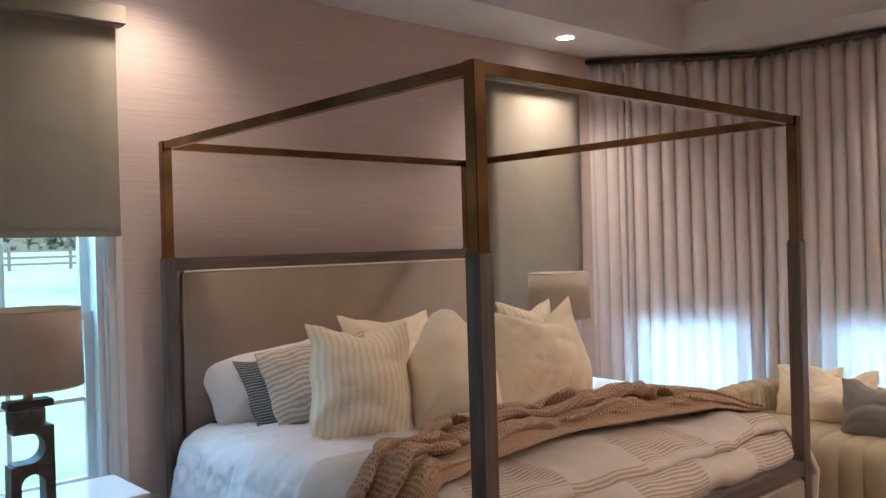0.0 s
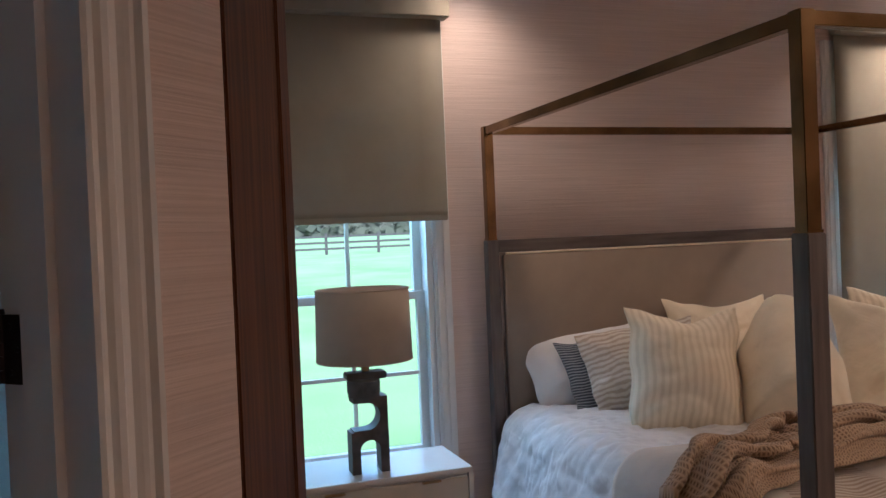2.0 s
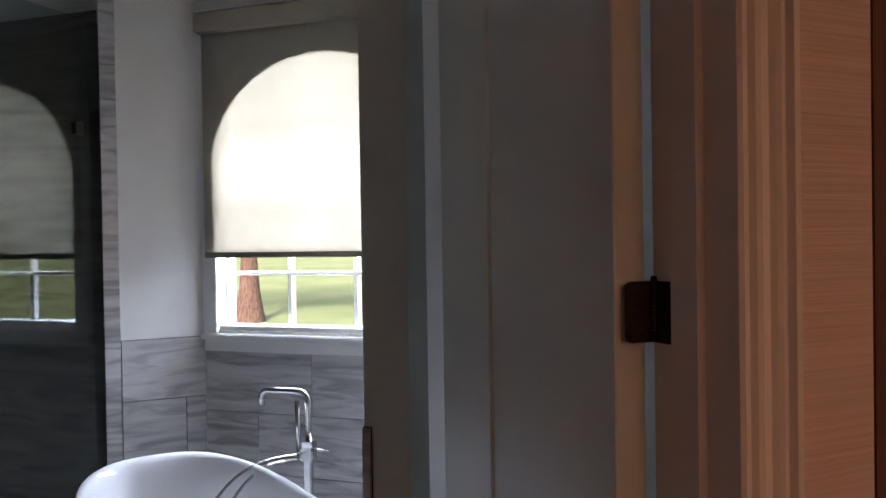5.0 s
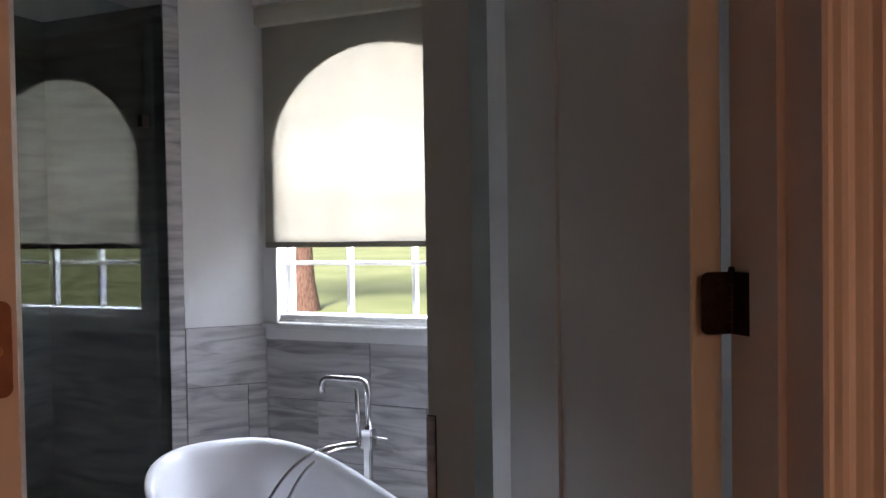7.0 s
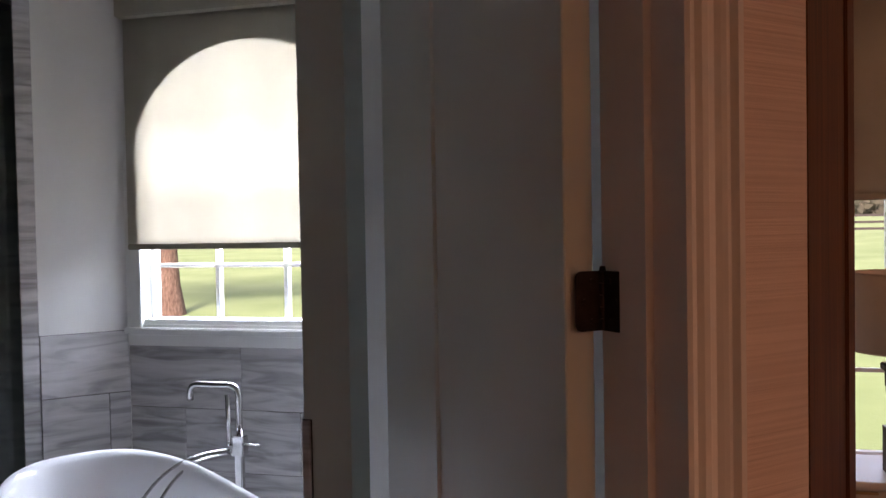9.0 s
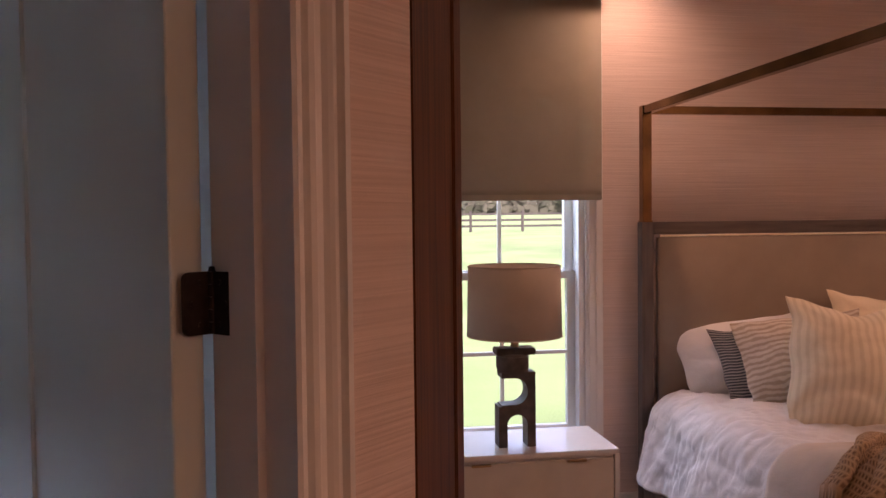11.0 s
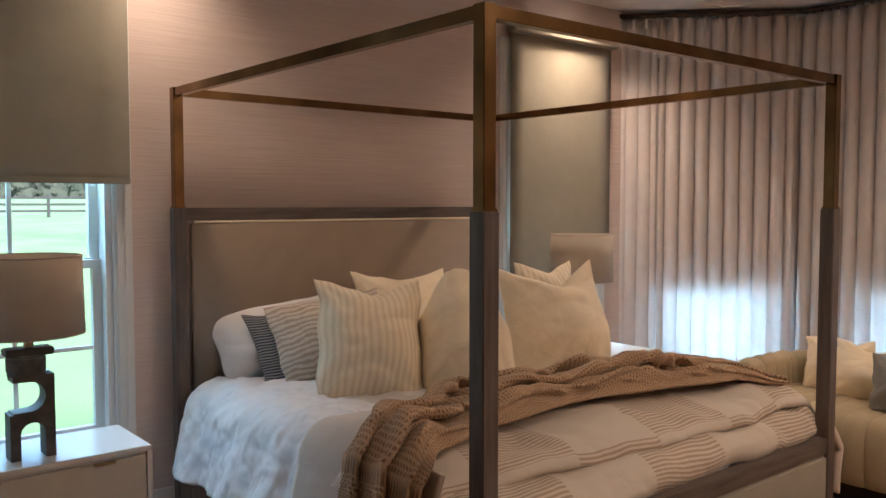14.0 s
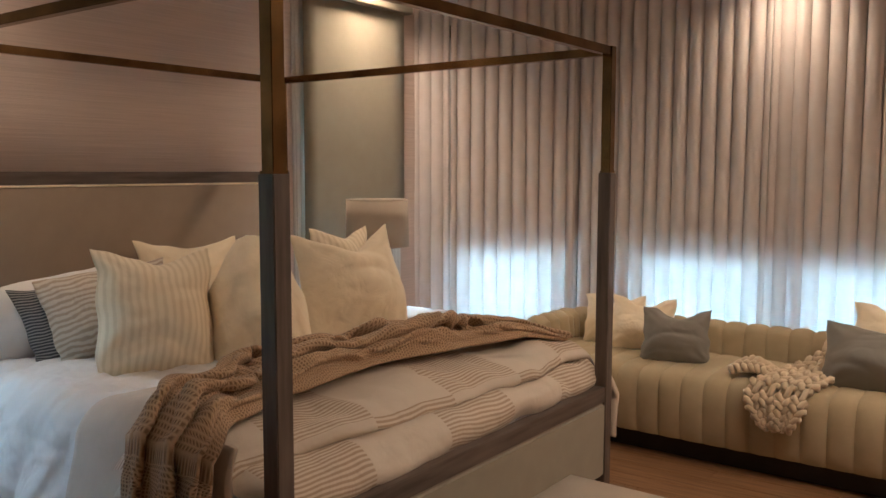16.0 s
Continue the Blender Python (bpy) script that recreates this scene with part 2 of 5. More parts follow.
M_GREY = fabric("soft_grey_wool", (0.26, 0.25, 0.23), 120, 0.5)
M_KNIT = fabric("chunky_cream_wool", (0.66, 0.55, 0.40), 90, 0.5)
M_BENCH = fabric("pale_bench_linen", (0.46, 0.40, 0.33), 200, 0.3)
M_OAK = noisy(mat("oak_plank", (0.34, 0.18, 0.085), 0.38), 4.0, (0.15, 0.075, 0.034), (0.30, 0.17, 0.085), 0.15, (14, 0.9, 1), 8, dist=0.001)
M_SUBFLOOR = mat("dark_joint", (0.05, 0.03, 0.02), 0.8)
M_DARK = noisy(mat("near_black", (0.02, 0.016, 0.013), 0.6), 6.0, (0.015, 0.012, 0.01), (0.03, 0.024, 0.02), 0.1)
M_BASECLAY = noisy(mat("dark_stoneware", (0.06, 0.05, 0.043), 0.6), 18.0, (0.035, 0.03, 0.026), (0.11, 0.09, 0.075), 0.5, dist=0.004)
M_STAND = noisy(mat("white_lacquer", (0.74, 0.72, 0.68), 0.15), 4.0, (0.72, 0.70, 0.66), (0.77, 0.75, 0.71), 0.02)
M_DRAWER = fabric("pale_raffia", (0.60, 0.55, 0.47), 180, 0.4, vary=0.05)
M_GOLD = mat("brushed_brass", (0.42, 0.30, 0.15), 0.3, 1.0)
M_TUB = mat("white_acrylic", (0.85, 0.85, 0.86), 0.12)
M_CHROME = noisy(mat("brushed_nickel", (0.62, 0.61, 0.6), 0.16, 1.0), 20.0, (0.55, 0.54, 0.53), (0.68, 0.67, 0.66))
M_BRONZE = noisy(mat("dark_bronze", (0.03, 0.02, 0.016), 0.42, 0.7), 30.0, (0.018, 0.012, 0.01), (0.05, 0.034, 0.026), 0.1)
M_RODWOOD = noisy(mat("dark_rod", (0.06, 0.035, 0.022), 0.45), 12.0, (0.035, 0.02, 0.013), (0.09, 0.055, 0.035), 0.1)
M_PLATE = noisy(mat("antique_copper_plate", (0.20, 0.11, 0.08), 0.4, 0.8), 30.0, (0.22, 0.12, 0.085), (0.36, 0.22, 0.16))
M_GRASS = noisy(mat("lawn", (0.1, 0.25, 0.05), 0.95), 0.35, (0.125, 0.215, 0.075), (0.19, 0.29, 0.12), 0.3, fine=30.0, dist=0.02)
M_BARK = noisy(mat("bark", (0.13, 0.085, 0.06), 0.95), 9.0, (0.08, 0.05, 0.035), (0.2, 0.14, 0.10), 0.8, (3, 3, 0.7), dist=0.03)
M_LEAF = noisy(mat("foliage", (0.06, 0.12, 0.03), 0.7), 3.0, (0.035, 0.08, 0.02), (0.09, 0.17, 0.045))
M_FARWOOD = noisy(mat("bare_spring_woods", (0.3, 0.28, 0.22), 0.95), 0.2, (0.035, 0.042, 0.025), (0.075, 0.075, 0.05))
M_FENCE = mat("weathered_fence", (0.05, 0.045, 0.04), 0.9)


def marble(name, k_):
    m = mat(name, (0.5, 0.48, 0.47), 0.22)
    nt = m.node_tree
    b = nt.nodes["Principled BSDF"]
    tc = nt.nodes.new("ShaderNodeTexCoord")
    oi = nt.nodes.new("ShaderNodeObjectInfo")
    off = nt.nodes.new("ShaderNodeVectorMath")
    off.operation = 'ADD'
    mul = nt.nodes.new("ShaderNodeMath")
    mul.operation = 'MULTIPLY'
    mul.inputs[1].default_value = 20
    nt.links.new(oi.outputs["Random"], mul.inputs[0])
    nt.links.new(tc.outputs["Object"], off.inputs[0])
    nt.links.new(mul.outputs[0], off.inputs[1])
    mp = nt.nodes.new("ShaderNodeMapping")
    mp.inputs["Scale"].default_value = (0.9, 0.9, 6.5)
    mp.inputs["Rotation"].default_value = (0.05, 0.04, 0)
    nt.links.new(off.outputs[0], mp.inputs[0])
    w = nt.nodes.new("ShaderNodeTexNoise")
    w.inputs["Scale"].default_value = 2.6
    w.inputs["Detail"].default_value = 9
    w.inputs["Distortion"].default_value = 1.2
    nt.links.new(mp.outputs[0], w.inputs["Vector"])
    rp = nt.nodes.new("ShaderNodeValToRGB")
    e = rp.color_ramp.elements
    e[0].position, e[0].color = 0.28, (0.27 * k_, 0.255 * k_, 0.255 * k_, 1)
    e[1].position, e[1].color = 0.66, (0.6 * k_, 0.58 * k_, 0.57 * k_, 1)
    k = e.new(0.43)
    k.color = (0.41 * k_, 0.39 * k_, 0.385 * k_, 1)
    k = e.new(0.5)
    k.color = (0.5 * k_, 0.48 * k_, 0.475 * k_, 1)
    nt.links.new(w.outputs["Fac"], rp.inputs[0])
    nt.links.new(rp.outputs[0], b.inputs["Base Color"])
    return m


M_MARBLE = marble("veined_marble", 1.0)
# the same marble darkened: the shower's dimness is put into the colour
M_SHADEDMARBLE = marble("shaded_shower_marble", 0.35)
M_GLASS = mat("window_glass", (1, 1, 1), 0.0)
M_GLASS.node_tree.nodes["Principled BSDF"].inputs["Transmission Weight"].default_value = 1.0
M_GLASS.node_tree.nodes["Principled BSDF"].inputs["IOR"].default_value = 1.02
M_SHOWER = mat("shower_glass", (0.62, 0.74, 0.69), 0.0)
M_SHOWER.node_tree.nodes["Principled BSDF"].inputs["Transmission Weight"].default_value = 1.0
M_SHOWER.node_tree.nodes["Principled BSDF"].inputs["IOR"].default_value = 1.6
M_GLOW = mat("lamp_lens", (1, 0.9, 0.75), 0.5)
M_GLOW.node_tree.nodes["Principled BSDF"].inputs["Emission Color"].default_value = (1.0, 0.8, 0.58, 1)
M_GLOW.node_tree.nodes["Principled BSDF"].inputs["Emission Strength"].default_value = 6.0


def knit_material():
    """Waffle knit: small square cells pressed into brown wool."""
    m = fabric("brown_waffle_knit", (0.30, 0.20, 0.13), 120, 0.3)
    nt = m.node_tree
    b = nt.nodes["Principled BSDF"]
    uv = nt.nodes.new("ShaderNodeUVMap")
    waves = []
    for d in ('X', 'Y'):
        w = nt.nodes.new("ShaderNodeTexWave")
        w.bands_direction = d
        w.inputs["Scale"].default_value = 0.314 / 0.0130
        w.inputs["Distortion"].default_value = 0.6
        w.inputs["Detail Scale"].default_value = 3.0
        nt.links.new(uv.outputs[0], w.inputs["Vector"])
        waves.append(w)
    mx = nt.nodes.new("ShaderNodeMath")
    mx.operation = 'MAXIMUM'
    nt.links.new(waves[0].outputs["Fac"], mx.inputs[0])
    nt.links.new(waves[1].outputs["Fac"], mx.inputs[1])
    # ramp darkens the hollow cells, so their shade sits in the colour
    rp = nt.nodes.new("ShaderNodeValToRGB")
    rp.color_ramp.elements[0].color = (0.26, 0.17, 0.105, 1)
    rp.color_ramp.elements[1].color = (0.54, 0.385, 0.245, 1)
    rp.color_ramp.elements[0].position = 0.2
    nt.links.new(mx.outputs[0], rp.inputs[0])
    for l in list(b.inputs["Base Color"].links):
        nt.links.remove(l)
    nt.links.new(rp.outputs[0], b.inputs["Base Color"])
    bp = nt.nodes.new("ShaderNodeBump")
    bp.inputs["Distance"].default_value = 0.004
    bp.inputs["Strength"].default_value = 0.6
    nt.links.new(mx.outputs[0], bp.inputs["Height"])
    nt.links.new(bp.outputs[0], b.inputs["Normal"])
    return m


M_WAFFLE = knit_material()


def cloth(bm, nx, ny, f, lu, lv):
    """A sheet with its own measure lu by lv in metres as texture coordinates."""
    lay = bm.loops.layers.uv.new("UVMap")
    vs = [[bm.verts.new(f(i / nx, j / ny)) for i in range(nx + 1)] for j in range(ny + 1)]
    for j in range(ny):
        for i in range(nx):
            fc = bm.faces.new((vs[j][i], vs[j][i + 1], vs[j + 1][i + 1], vs[j + 1][i]))
            for lp, (a, c) in zip(fc.loops, ((i, j), (i + 1, j), (i + 1, j + 1), (i, j + 1))):
                lp[lay].uv = (a / nx * lu, c / ny * lv)
    return vs


def wob(x, y, z, scale, amp):
    return noise.noise(Vector((x, y, z)) * scale) * amp


# ---------------------------------------------------------------- structure
WALL_Y = 4.16
BATH_Y = 3.78
BATH_CEIL = 2.74
struct("subfloor", M_SUBFLOOR, (-3.9, 7.2, -3, 4.3, -0.12, -0.012), label="dark base under the floor planks", category="floor")


def ceilings():
    """Flat band round a raised tray over the bedroom, and a lower one over the bathroom."""
    bm = bmesh.new()
    tx0, tx1, ty0, ty1 = 0.9, 5.60, -2.0, 3.60
    for b in ((0.0, tx0, -3, 4.3), (tx1, 7.2, -3, 4.3), (tx0, tx1, ty1, 4.3), (tx0, tx1, -3, ty0)):
        box(bm, *b, CEIL, CEIL + 0.34)
    box(bm, -3.9, 0.0, -3, 0.6, CEIL, CEIL + 0.34)
    box(bm, tx0 - 0.05, tx1 + 0.05, ty0 - 0.05, ty1 + 0.05, CEIL + 0.33, CEIL + 0.4)
    tagged(solid("ceiling", bm, M_CEIL), "white ceiling with a raised tray", "ceiling", kind="structure")
    struct("bathroom_ceiling", M_CEIL, (-3.9, 0.3, 0.3, 4.3, BATH_CEIL, BATH_CEIL + 0.1), label="white bathroom ceiling", category="ceiling")


ceilings()


def wall_with_hole(name, x0, x1, y0, y1, z1, holes, material, label, m=None):
    """A wall along x with rectangular openings (hx0, hx1, hz0, hz1), in order of x."""
    bm = bmesh.new()
    x = x0
    for a, b, c, d in holes:
        box(bm, x, a, y0, y1, 0, z1)
        box(bm, a, b, y0, y1, 0, c)
        box(bm, a, b, y0, y1, d, z1)
        x = b
    box(bm, x, x1, y0, y1, 0, z1)
    ob = solid(name, bm, material)
    if m is not None:
        ob.matrix_basis = m
    return tagged(ob, label, "wall", kind="structure")


WIN_L = (0.67, 1.48, 0.42, 2.5)
WIN_R = (4.02, 4.89, 0.42, 2.5)
wall_with_hole("wall_north", 0.36, 5.25, WALL_Y, WALL_Y + 0.16, CEIL, [WIN_L, WIN_R], M_PAPER, "pinkish taupe grasscloth wall behind the bed")
DIAG = pose(0.106, 1.149, 0, 0, 0, 45)      # the slanted wall: x along it, y towards the bathroom
struct("wall_slanted", M_PAPER, (0.031, 0.248, 0, 0.13, 0, CEIL), (-0.84, 0.031, 0, 0.14, 2.46, CEIL), (-5.55, -0.855, 0, 0.14, 0, CEIL), m=DIAG, label="pinkish grasscloth wall round the bathroom door", category="wall")
struct("wall_west", M_WHITE, (0.14, 0.27, 1.46, 4.3, 0, CEIL), label="side wall between bedroom and bathroom", category="wall")
struct("wall_south", M_PAPER, (-3.9, 7.2, -3.1, -3, 0, CEIL), label="plain rear wall", category="wall")
struct("wall_far_west", M_SHADEDMARBLE, (-4.0, -3.9, 1.25, 4.3, 0, CEIL), label="veined marble shower wall, darkened for the dim shower interior", category="wall")
# unseen white wall and lining, added to bounce daylight onto the open door
struct("bounce_wall_west", M_WHITE, (-4.0, -3.9, -3, 1.25, 0, CEIL), label="unseen white bathroom wall added to bounce daylight", category="wall")
struct("bounce_lining", M_WHITE, (-5.4, -0.858, 0.141, 0.15, 0, BATH_CEIL), (-0.858, 0.02, 0.141, 0.15, 2.47, BATH_CEIL), m=DIAG, label="unseen white lining added to bounce daylight onto the door", category="wall")
struct("wall_east", M_PAPER, (7.2, 7.3, -3.1, 4.3, 0, CEIL), label="plain far wall", category="wall")


def moulding(name, prof, z0, z1, m, material, label):
    """An upright moulding: a profile (along, out) drawn up from z0 to z1."""
    bm = bmesh.new()
    a = [bm.verts.new((x, y, z0)) for x, y in prof]
    b = [bm.verts.new((x, y, z1)) for x, y in prof]
    n = len(prof)
    for i in range(n):
        bm.faces.new((a[i], a[(i + 1) % n], b[(i + 1) % n], b[i]))
    bm.faces.new(a[::-1])
    bm.faces.new(b)
    ob = solid(name, bm, material)
    ob.matrix_basis = m
    return tagged(ob, label, "trim", kind="structure")


CASING = [(x * 0.85, y) for x, y in [(0.0, 0), (0.0, -0.012), (0.006, -0.016), (0.012, -0.012), (0.020, -0.011), (0.026, -0.018), (0.034, -0.021), (0.040, -0.017), (0.052, -0.016),
          (0.058, -0.022), (0.064, -0.026), (0.070, -0.021), (0.076, -0.022), (0.080, -0.032), (0.088, -0.034), (0.094, -0.028), (0.094, 0)]]
moulding("casing_1", CASING, 0, 2.55, DIAG @ pose(0.012, 0, 0), M_WHITE, "white moulded door casing")
moulding("casing_2", [(-x, y) for x, y in CASING], 0, 2.55, DIAG @ pose(-0.838, 0, 0), M_WHITE, "white moulded door casing")
struct("jamb_1", M_WHITE, (0.015, 0.031, 0.001, 0.14, 0, 2.46), (0.002, 0.015, 0.045, 0.092, 0, 2.46), m=DIAG, label="white door jamb with stop", category="trim")
struct("jamb_2", M_WHITE, (-0.854, -0.84, 0.001, 0.139, 0, 2.46), (-0.84, -0.80, 0.095, 0.14, 0, 2.46), m=DIAG, label="white door jamb with hinge plate", category="trim")
wdoor = thing("wooden_door", pose(0.289, 1.363, 0, 0, 0, 72.4), "dark stained wooden door standing open against the wall", "door")
bm = bmesh.new()
box(bm, 0.0, 0.10, 0.0, 0.045, 0.01, 2.46, bevel=0.003)
part("stile", bm, M_WOOD, wdoor)
bm = bmesh.new()
box(bm, 0.10, 0.437, 0.006, 0.039, 0.2, 2.36)
part("door_panel", bm, M_WOOD, wdoor)
bm = bmesh.new()
box(bm, 0.437, 0.537, 0.0, 0.045, 0.01, 2.46, bevel=0.003)
part("stile", bm, M_WOOD, wdoor)
for za, zb in ((0.01, 0.2), (2.36, 2.46)):
    bm = bmesh.new()
    box(bm, 0.10, 0.437, 0.0, 0.045, za, zb)
    part("rail", bm, M_WOOD, wdoor)
struct("door_header", M_WOOD, (0.0, 0.537, 0.0, 0.045, 2.465, CEIL - 0.001), m=pose(0.289, 1.363, 0, 0, 0, 72.4), label="dark stained wooden board above the door", category="trim")
for a, b, m in ((0.36, 5.2, pose(0, WALL_Y, 0)),):
    struct("baseboard", M_WHITE, (a, b, -0.016, -0.001, 0, 0.14), m=m, label="white baseboard", category="trim", bevel=0.004)


# ---------------------------------------------------------------- windows and shades
def sash_window(name, x0, x1, z0, z1, m, label, rows=2, cols=2):
    """A double-hung window in a wall that faces -y at y = 0; casing, frame, two sashes with bars, sill."""
    w = thing(name, m, label, "window", kind="structure")
    cw = 0.09
    for nm, b in (("casing", (x0 - cw, x0, -0.02, -0.001, z0 - 0.02, z1 + cw)), ("casing", (x1, x1 + cw, -0.02, -0.001, z0 - 0.02, z1 + cw)), ("casing", (x0, x1, -0.02, -0.001, z1, z1 + cw))):
        bm = bmesh.new()
        box(bm, *b, bevel=0.004)
        if b[1] - b[0] < 0.2:
            box(bm, b[0] + 0.012, b[1] - 0.05, -0.028, -0.019, b[4], b[5], bevel=0.003)
            box(bm, b[0] + 0.05, b[1] - 0.012, -0.026, -0.019, b[4], b[5], bevel=0.003)
        part(nm, bm, M_WHITE, w)
    bm = bmesh.new()
    box(bm, x0 - cw - 0.02, x1 + cw + 0.02, -0.05, 0.0, z0 - 0.05, z0 - 0.02, bevel=0.006)
    part("window_sill", bm, M_WHITE, w)
    bm = bmesh.new()
    for b in ((x0, x0 + 0.03, 0.0, 0.15), (x1 - 0.03, x1, 0.0, 0.15)):
        box(bm, *b, z0, z1)
    box(bm, x0 + 0.03, x1 - 0.03, 0, 0.15, z0 - 0.02, z0 + 0.02)
    box(bm, x0 + 0.03, x1 - 0.03, 0, 0.15, z1 - 0.03, z1)
    part("window_frame", bm, M_WHITE, w)
    zm = z0 + 0.02 + (z1 - z0) * 0.395
    for nm, a, b, y in (("lower_sash", z0 + 0.02, zm, 0.06), ("upper_sash", zm - 0.04, z1 - 0.03, 0.10)):
        bm = bmesh.new()
        xa, xb = x0 + 0.03, x1 - 0.03
        st = 0.042
        box(bm, xa, xa + st, y, y + 0.035, a, b)
        box(bm, xb - st, xb, y, y + 0.035, a, b)
        box(bm, xa + st, xb - st, y, y + 0.035, a, a + 0.045)
        box(bm, xa + st, xb - st, y, y + 0.035, b - 0.04, b)
        s = part(nm, bm, M_WHITE, w)
        for k in range(1, cols):
            xx = xa + (xb - xa) * k / cols
            bm = bmesh.new()
            box(bm, xx - 0.009, xx + 0.009, y + 0.008, y + 0.028, a + 0.045, b - 0.04)
            part("glazing_bar", bm, M_WHITE, s)
        for k in range(1, rows):
            zz = a + (b - a) * k / rows
            bm = bmesh.new()
            box(bm, xa + st, xb - st, y + 0.010, y + 0.026, zz - 0.009, zz + 0.009)
            part("glazing_bar", bm, M_WHITE, s)
        bm = bmesh.new()
        box(bm, xa + st, xb - st, y + 0.016, y + 0.020, a + 0.045, b - 0.04)
        p = part("pane", bm, M_GLASS, s)
        p.visible_shadow = False
    return w


NORTH = pose(0, WALL_Y, 0)
sash_window("window_1", *WIN_L, NORTH, "white double-hung window half covered by a roller shade")
sash_window("window_2", *WIN_R, NORTH, "white double-hung window covered by a lowered roller shade")


def roller_shade(x0, x1, ztop, zbot, m, material, label, y=-0.075):
    s = thing("roller_shade", m, label, "roller shade", "roller shades")
    bm = bmesh.new()
    cyl(bm, 0.035, 0.035, -(x1 - x0) / 2 - 0.01, (x1 - x0) / 2 + 0.01, seg=20, m=Matrix.Translation(((x0 + x1) / 2, y + 0.01, ztop + 0.03)) @ pose(0, 0, 0, 0, 90, 0))
    part("roller", bm, material, s, smooth=False)
    bm = bmesh.new()
    box(bm, x0 - 0.005, x1 + 0.03, y - 0.045, -0.03, ztop - 0.005, ztop + 0.085, bevel=0.006)
    part("valance", bm, material, s, "fabric-covered valance box")
    bm = bmesh.new()
    grid(bm, 8, 30, lambda u, v: (x0 + (x1 - x0) * u, y + 0.02 + 0.003 * math.sin(u * 5) * v, zbot + 0.02 + (ztop - zbot) * v))
    part("cloth", bm, material, s, smooth=True, thick=0.0015)
    bm = bmesh.new()
    box(bm, x0, x1, y + 0.010, y + 0.030, zbot, zbot + 0.028, bevel=0.005)
    part("hem_bar", bm, M_SHADE, s)
    return s


roller_shade(0.575, 1.552, 2.60, 1.61, NORTH, M_SHADE, "beige fabric roller shade drawn half down")
roller_shade(3.985, 4.975, 2.62, 0.985, NORTH, M_SHADE, "beige fabric roller shade drawn low")

window_light(1.075, WALL_Y + 0.62, 2.25, 1.0, 0.7, 0, 10, 48)
window_light(4.485, WALL_Y + 0.5, 1.5, 0.9, 0.5, 0, 12, 48)

# bay behind the curtains
BAY1 = pose(5.20, 4.20, 0, 0, 0, -48)
BAY2 = pose(6.08, 3.26, 0, 0, 0, -87)
wall_with_hole("wall_bay_1", 0.0, 1.27, 0.06, 0.2, CEIL, [(0.31, 1.14, 0.3, 2.5)], M_WHITE, "white bay wall behind the curtains", BAY1)
wall_with_hole("wall_bay_2", -0.05, 6.3, 0.06, 0.2, CEIL, [(0.46, 1.42, 0.3, 2.5), (1.58, 2.54, 0.3, 2.5)], M_WHITE, "white bay wall behind the curtains", BAY2)
for m, spans in ((BAY1, ((0.31, 1.14),)), (BAY2, ((0.46, 1.42), (1.58, 2.54)))):
    for a, b in spans:
        sash_window("window_3" if m is BAY1 else "window_4", a, b, 0.3, 2.5, m @ pose(0, 0.06, 0), "white window glowing behind drawn curtains")
        roller_shade(a - 0.04, b + 0.04, 2.5, 0.87, m @ pose(0, 0.12, 0), M_SHADE, "roller shade drawn low behind curtains", y=-0.09)
        c = m @ Vector(((a + b) / 2, 0.30, 0.62))
        window_light(c.x, c.y, c.z, b - a, 0.66, -48 if m is BAY1 else -87, 10)


# ---------------------------------------------------------------- curtains
def curtain_panel(a, b, m, label, pleat=0.106, amp=0.036, seed=0):
    """A pleated floor-length panel from a to b along x, hung from the rod."""
    p = thing("curtain", m @ pose(a, -0.03, 0), label, "curtain", "curtains along the bay")
    n = max(2, round((b - a) / pleat))
    lap = 0.018 if amp > 0.02 else 0.012
    rnd = random.Random(seed)
    ph = [rnd.uniform(-0.12, 0.12) for _ in range(n + 2)]
    am = [rnd.uniform(0.88, 1.1) for _ in range(n + 2)]
    ln = b - a

    def f(u, v):
        s = u * n
        i = int(min(s, n - 1))
        k = s - i
        d = 0.5 + 0.5 * math.cos(2 * math.pi * (k + ph[i] * 0.25 * k * (1 - k) * 4))
        d = d ** 0.85 * (am[i] * (1 - k) + am[i + 1] * k)
        top = max(0.0, (v - 0.95) / 0.05)
        y = -amp * 1.6 * d * (1 - 0.35 * top) + wob(u * ln * 3, seed, v * 2.2, 1.5, 0.012) * (1 - v)
        x = u * ln + lap * math.sin(2 * math.pi * k) * (1 - 0.8 * top) + wob(u * 9, seed + 5, v * 2, 1.0, 0.01) * (1 - v)
        return (x, y, 0.012 + v * 2.84)
    bm = bmesh.new()
    grid(bm, n * 10, 24, f)
    part("cloth", bm, M_CURTAIN, p, smooth=True, thick=0.0012)
    bm = bmesh.new()
    for i in range(n + 1):
        box(bm, i * ln / n - 0.011, i * ln / n + 0.011, -0.040, 0.0, 2.79, 2.858, bevel=0.006, seg=1)
    tagged(part("pleat_header", bm, M_CURTAIN, p, "stitched pinch pleats"), kind="stuff")
    return p


PINK = "blush linen floor-length curtain, pleated and drawn closed"
for i, (a, b, m) in enumerate(((0.0, 0.27, BAY1), (0.275, 1.22, BAY1), (-0.03, 1.41, BAY2), (1.585, 3.0, BAY2), (3.02, 5.2, BAY2), (1.405, 1.59, BAY2))):
    curtain_panel(a, b, m, PINK, seed=i * 7 + 1, pleat=0.085 if i in (0, 5) else 0.106, amp=0.014 if i in (0, 5) else 0.036)
